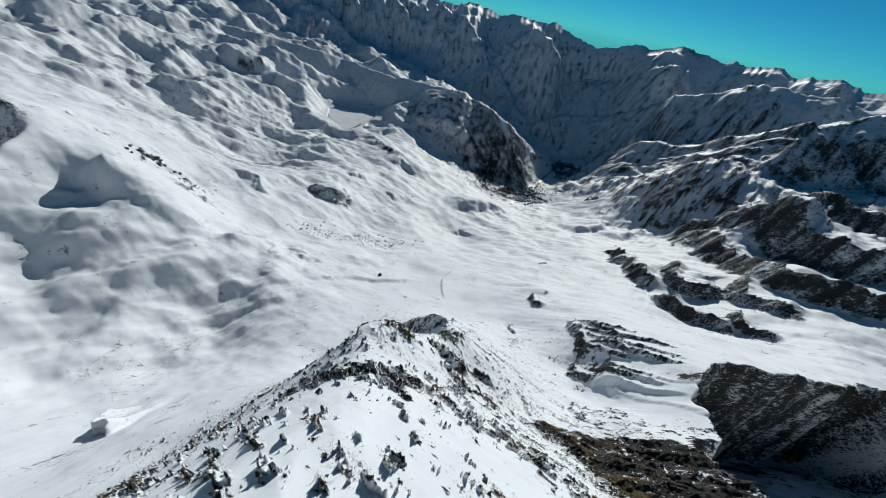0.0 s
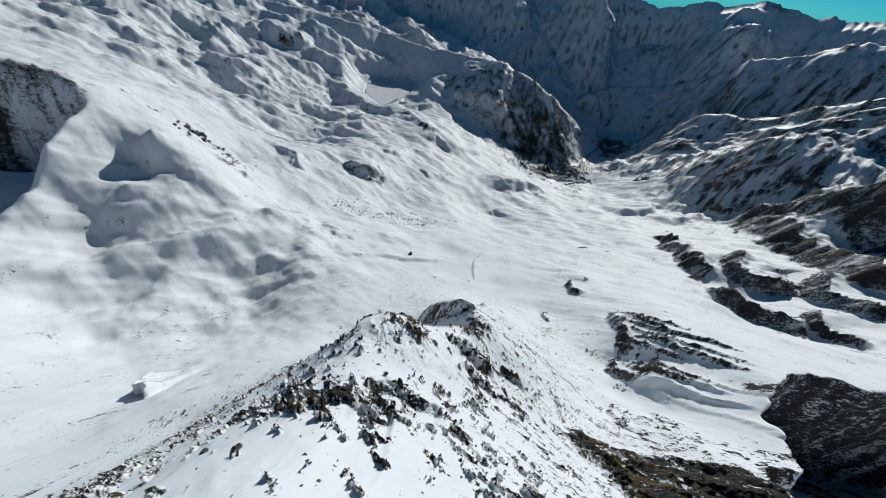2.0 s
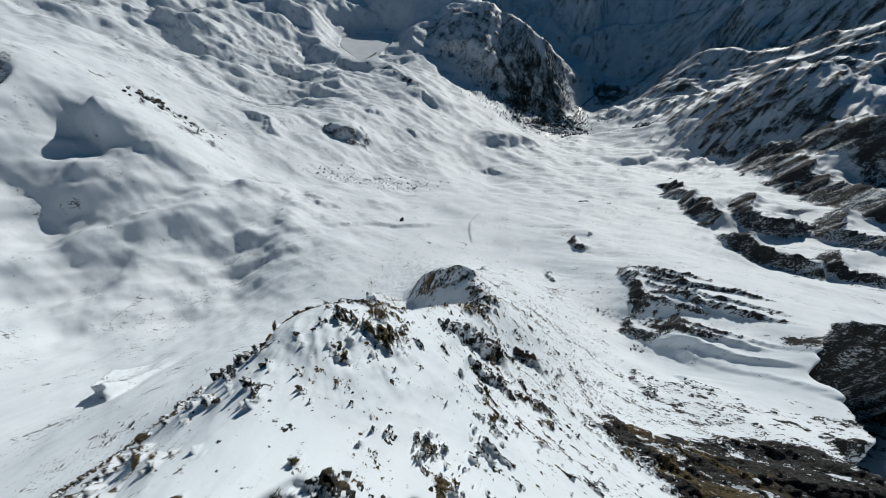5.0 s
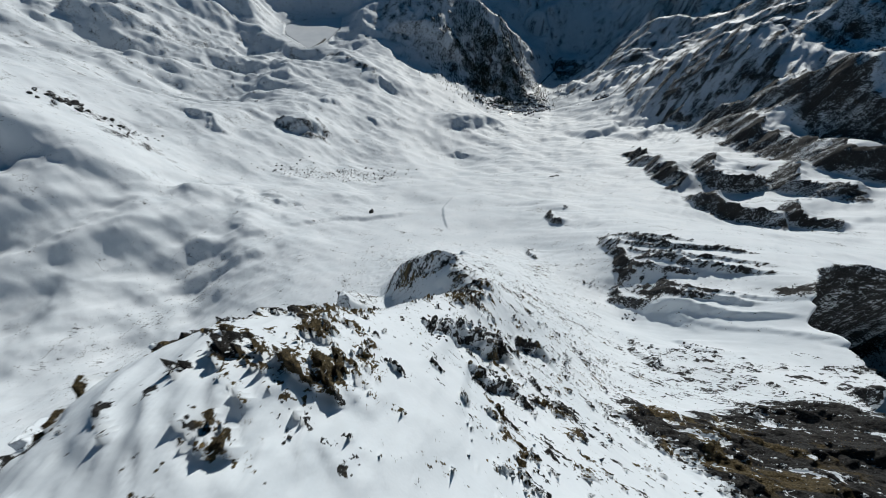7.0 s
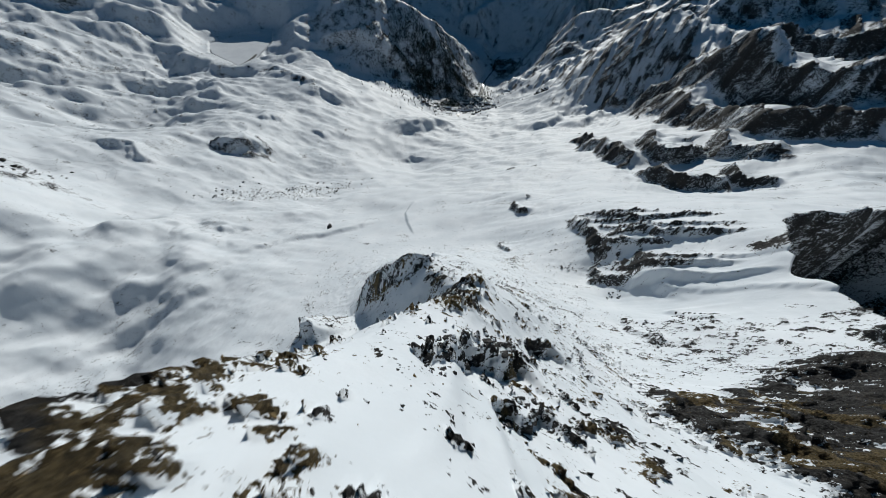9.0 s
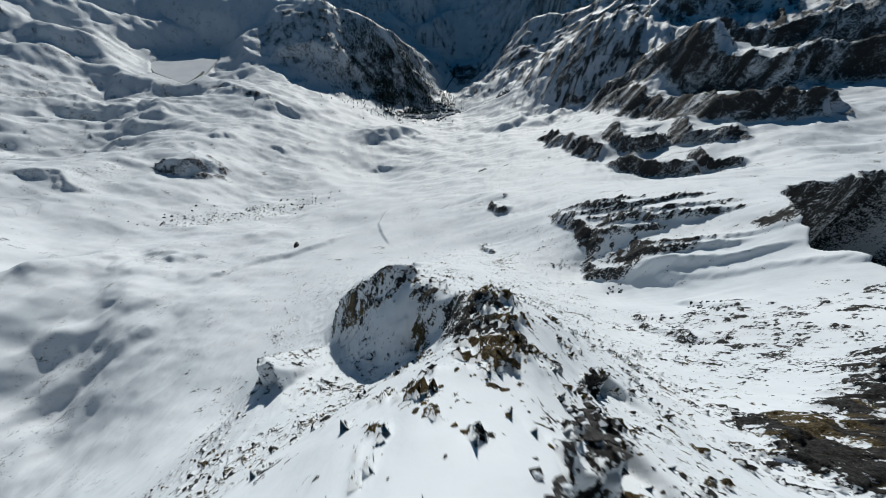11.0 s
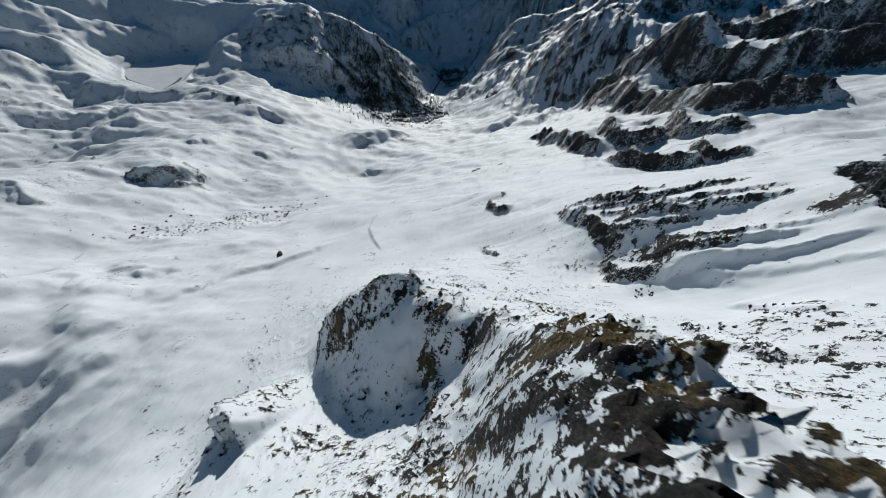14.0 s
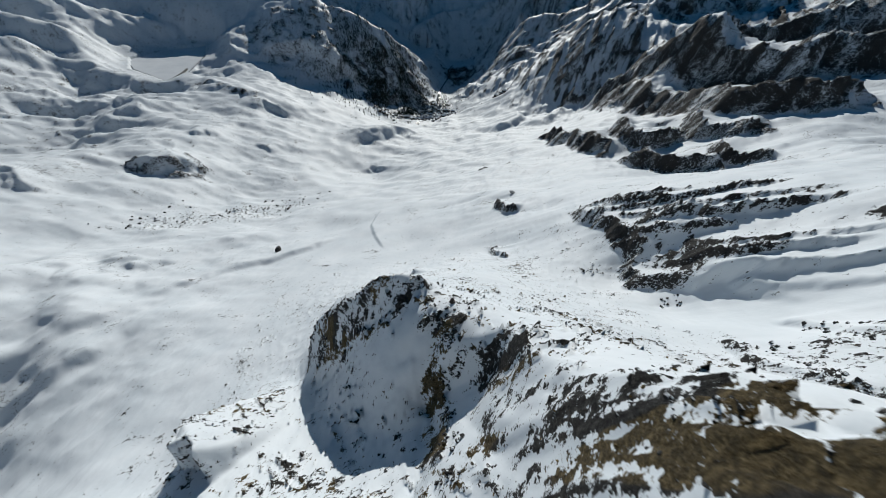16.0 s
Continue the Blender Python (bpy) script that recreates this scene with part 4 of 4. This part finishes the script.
outcrop(70, 398, 8, 8, 13, (0.1, 0), 0.7, "flat grey rock slabs on the lower summit")
outcrop(52, 372, 7, 8, 14, (0, 0), 0.9, "grey rocks beside the lower summit")
for i, (ox, oy) in enumerate(((-36, 288), (-27, 281), (-18, 274), (-10, 268), (-3, 265), (5, 262), (12, 259), (-22, 268))):
    outcrop(ox, oy, 5, 10, 20 + i, (0, -0.12), 1.4, "dark craggy rock tooth on the rim of a shaded hollow")
for i, (ox, oy) in enumerate(((32, 226), (31, 218), (29, 209), (26, 199), (23, 190), (18, 181), (12, 171))):
    outcrop(ox, oy, 4.5, 9, 30 + i, (-0.25, 0), 1.2, "steep streaked dark rock rib below the ridge crest")
for i, (ox, oy) in enumerate(((24, 163), (33, 172), (40, 178), (18, 153), (30, 160), (36, 166), (44, 170))):
    outcrop(ox, oy, 2.2, 7, 40 + i, (-0.2, 0.1), 0.8, "brown weathered rock of the ridge crest with grass between")
for i, (ox, oy) in enumerate(((192, 172), (183, 160), (205, 190), (228, 178), (240, 190), (244, 252), (262, 300))):
    outcrop(ox, oy, 8, 9, 50 + i, (0, 0), 0.7, "brown-grey rocks breaking through a snow slope")

# ---- loose rocks of the near ridge ----
picked = 0
while picked < 240:
    i = rng.randrange(NR)
    if not 45 < radii[i] < 290:
        continue
    j = rng.randrange(DENSE)
    if ROCK[i, j] < -0.12 or near_ridge[i, j] < 0.2 and spur[i, j] < 0.3:
        continue
    boulder(X[i, j] + rng.uniform(-1, 1), Y[i, j] + rng.uniform(-1, 1), rng.choice((0.3, 0.4, 0.5, 0.6, 0.9)), 0.3, "loose angular grey-brown rock on a snowy ridge", "ridge rocks", "loose_rock")
    picked += 1

# ---- stone tips and frozen tussocks poking through the snow ----
def stone_tips(name, label, count, seed, material, size, tall):
    rng = random.Random(seed)
    weight = np.where((near_ridge + spur > 0.1) & (reach < 420), np.clip(ROCK + 0.42 + 0.25 * fractal(u / 2.5, v, 1.6, 2, seed), 0, 0.6), 0)
    weight *= np.gradient(radii)[:, None] * radii[:, None]
    weight[:, DENSE - 1:] = 0
    total = np.cumsum(weight.ravel())
    cells = np.searchsorted(total, np.random.RandomState(seed).rand(count) * total[-1])
    shapes = []
    for k in range(12):
        bm = bmesh.new()
        for _ in range(8):
            p = Vector((rng.gauss(0, 1), rng.gauss(0, 1), rng.gauss(0, 1))).normalized()
            bm.verts.new((p.x, p.y * 0.6, p.z))
        bmesh.ops.convex_hull(bm, input=bm.verts)
        bmesh.ops.delete(bm, geom=[v for v in bm.verts if not v.link_faces], context="VERTS")
        bm.verts.index_update()
        shapes.append(([v.co.copy() for v in bm.verts], [[v.index for v in f.verts] for f in bm.faces]))
        bm.free()
    verts, faces = [], []
    for cell in cells:
        i, j = divmod(int(cell), NA)
        x, y = X[i, j] + rng.gauss(0, 0.4), Y[i, j] + rng.gauss(0, 0.4)
        z = ground_z(x, y)
        w = size * rng.choice((0.5, 0.7, 0.8, 1.0, 1.4, 1.9))
        turn = -0.6 + rng.gauss(0, 0.5)
        c, s, h = math.cos(turn), math.sin(turn), w * tall * rng.uniform(0.6, 1.2)
        pts, polys = shapes[rng.randrange(12)]
        base = len(verts)
        verts += [(x + w * 1.3 * (p.x * c - p.y * s), y + w * 1.3 * (p.x * s + p.y * c), z + h * (p.z + 0.2)) for p in pts]
        faces += [[base + k for k in f] for f in polys]
    me = bpy.data.meshes.new(name)
    me.from_pydata(verts, [], faces)
    me.materials.append(material)
    return tagged(new(name, me), label, "stones", kind="stuff")


stone_tips("stone_scatter", "small dark grey rock tips poking through thin wind-scoured snow", 13000, 61, STONE, 0.18, 0.75)
stone_tips("grass_tussocks", "brown frozen grass tussocks poking through the ridge snow", 7000, 62, STRAW, 0.17, 0.9)

# ---- dry grass ----
def grass(name, label, count, field, seed):
    rng = random.Random(seed)
    cells = np.argwhere((field > 0.45) & (ROCK > -0.2) & (reach < 330))
    verts, faces = [], []
    for _ in range(count if len(cells) else 0):
        i, j = cells[rng.randrange(len(cells))]
        if j >= DENSE:
            continue
        x, y = X[i, j] + rng.uniform(-0.7, 0.7), Y[i, j] + rng.uniform(-0.7, 0.7)
        z = ground_z(x, y) - 0.06
        for _ in range(8):
            a, tall = rng.uniform(0, 6.28), rng.uniform(0.12, 0.3)
            bx, by = x + rng.gauss(0, 0.22), y + rng.gauss(0, 0.22)
            c, s = math.cos(a), math.sin(a)
            out = tall * rng.uniform(0.3, 0.9)
            base = len(verts)
            verts += [(bx - s * 0.03, by + c * 0.03, z), (bx + s * 0.03, by - c * 0.03, z), (bx + c * out, by + s * out, z + tall)]
            faces.append((base, base + 1, base + 2))
    me = bpy.data.meshes.new(name)
    me.from_pydata(verts, [], faces)
    me.materials.append(STRAW)
    return tagged(new(name, me), label, "grass", kind="stuff")


grass("dry_grass", "withered straw-brown grass tufts between rocks on the ridge", 9000, GRASS, 8)

# ---- ski tracks ----
for line in ([(-930, 905), (-880, 900), (-830, 930), (-770, 950), (-735, 925), (-715, 880)], [(-925, 920), (-860, 930), (-800, 960), (-745, 960), (-712, 925), (-700, 885)],
             [(-900, 900), (-840, 905), (-790, 925), (-750, 910), (-722, 870)]):
    tagged(ribbon("ski_track", line, 2.2, 0.25, PACKED, 60), "curving packed ski track across a snow slope", "ski track", group="ski tracks")
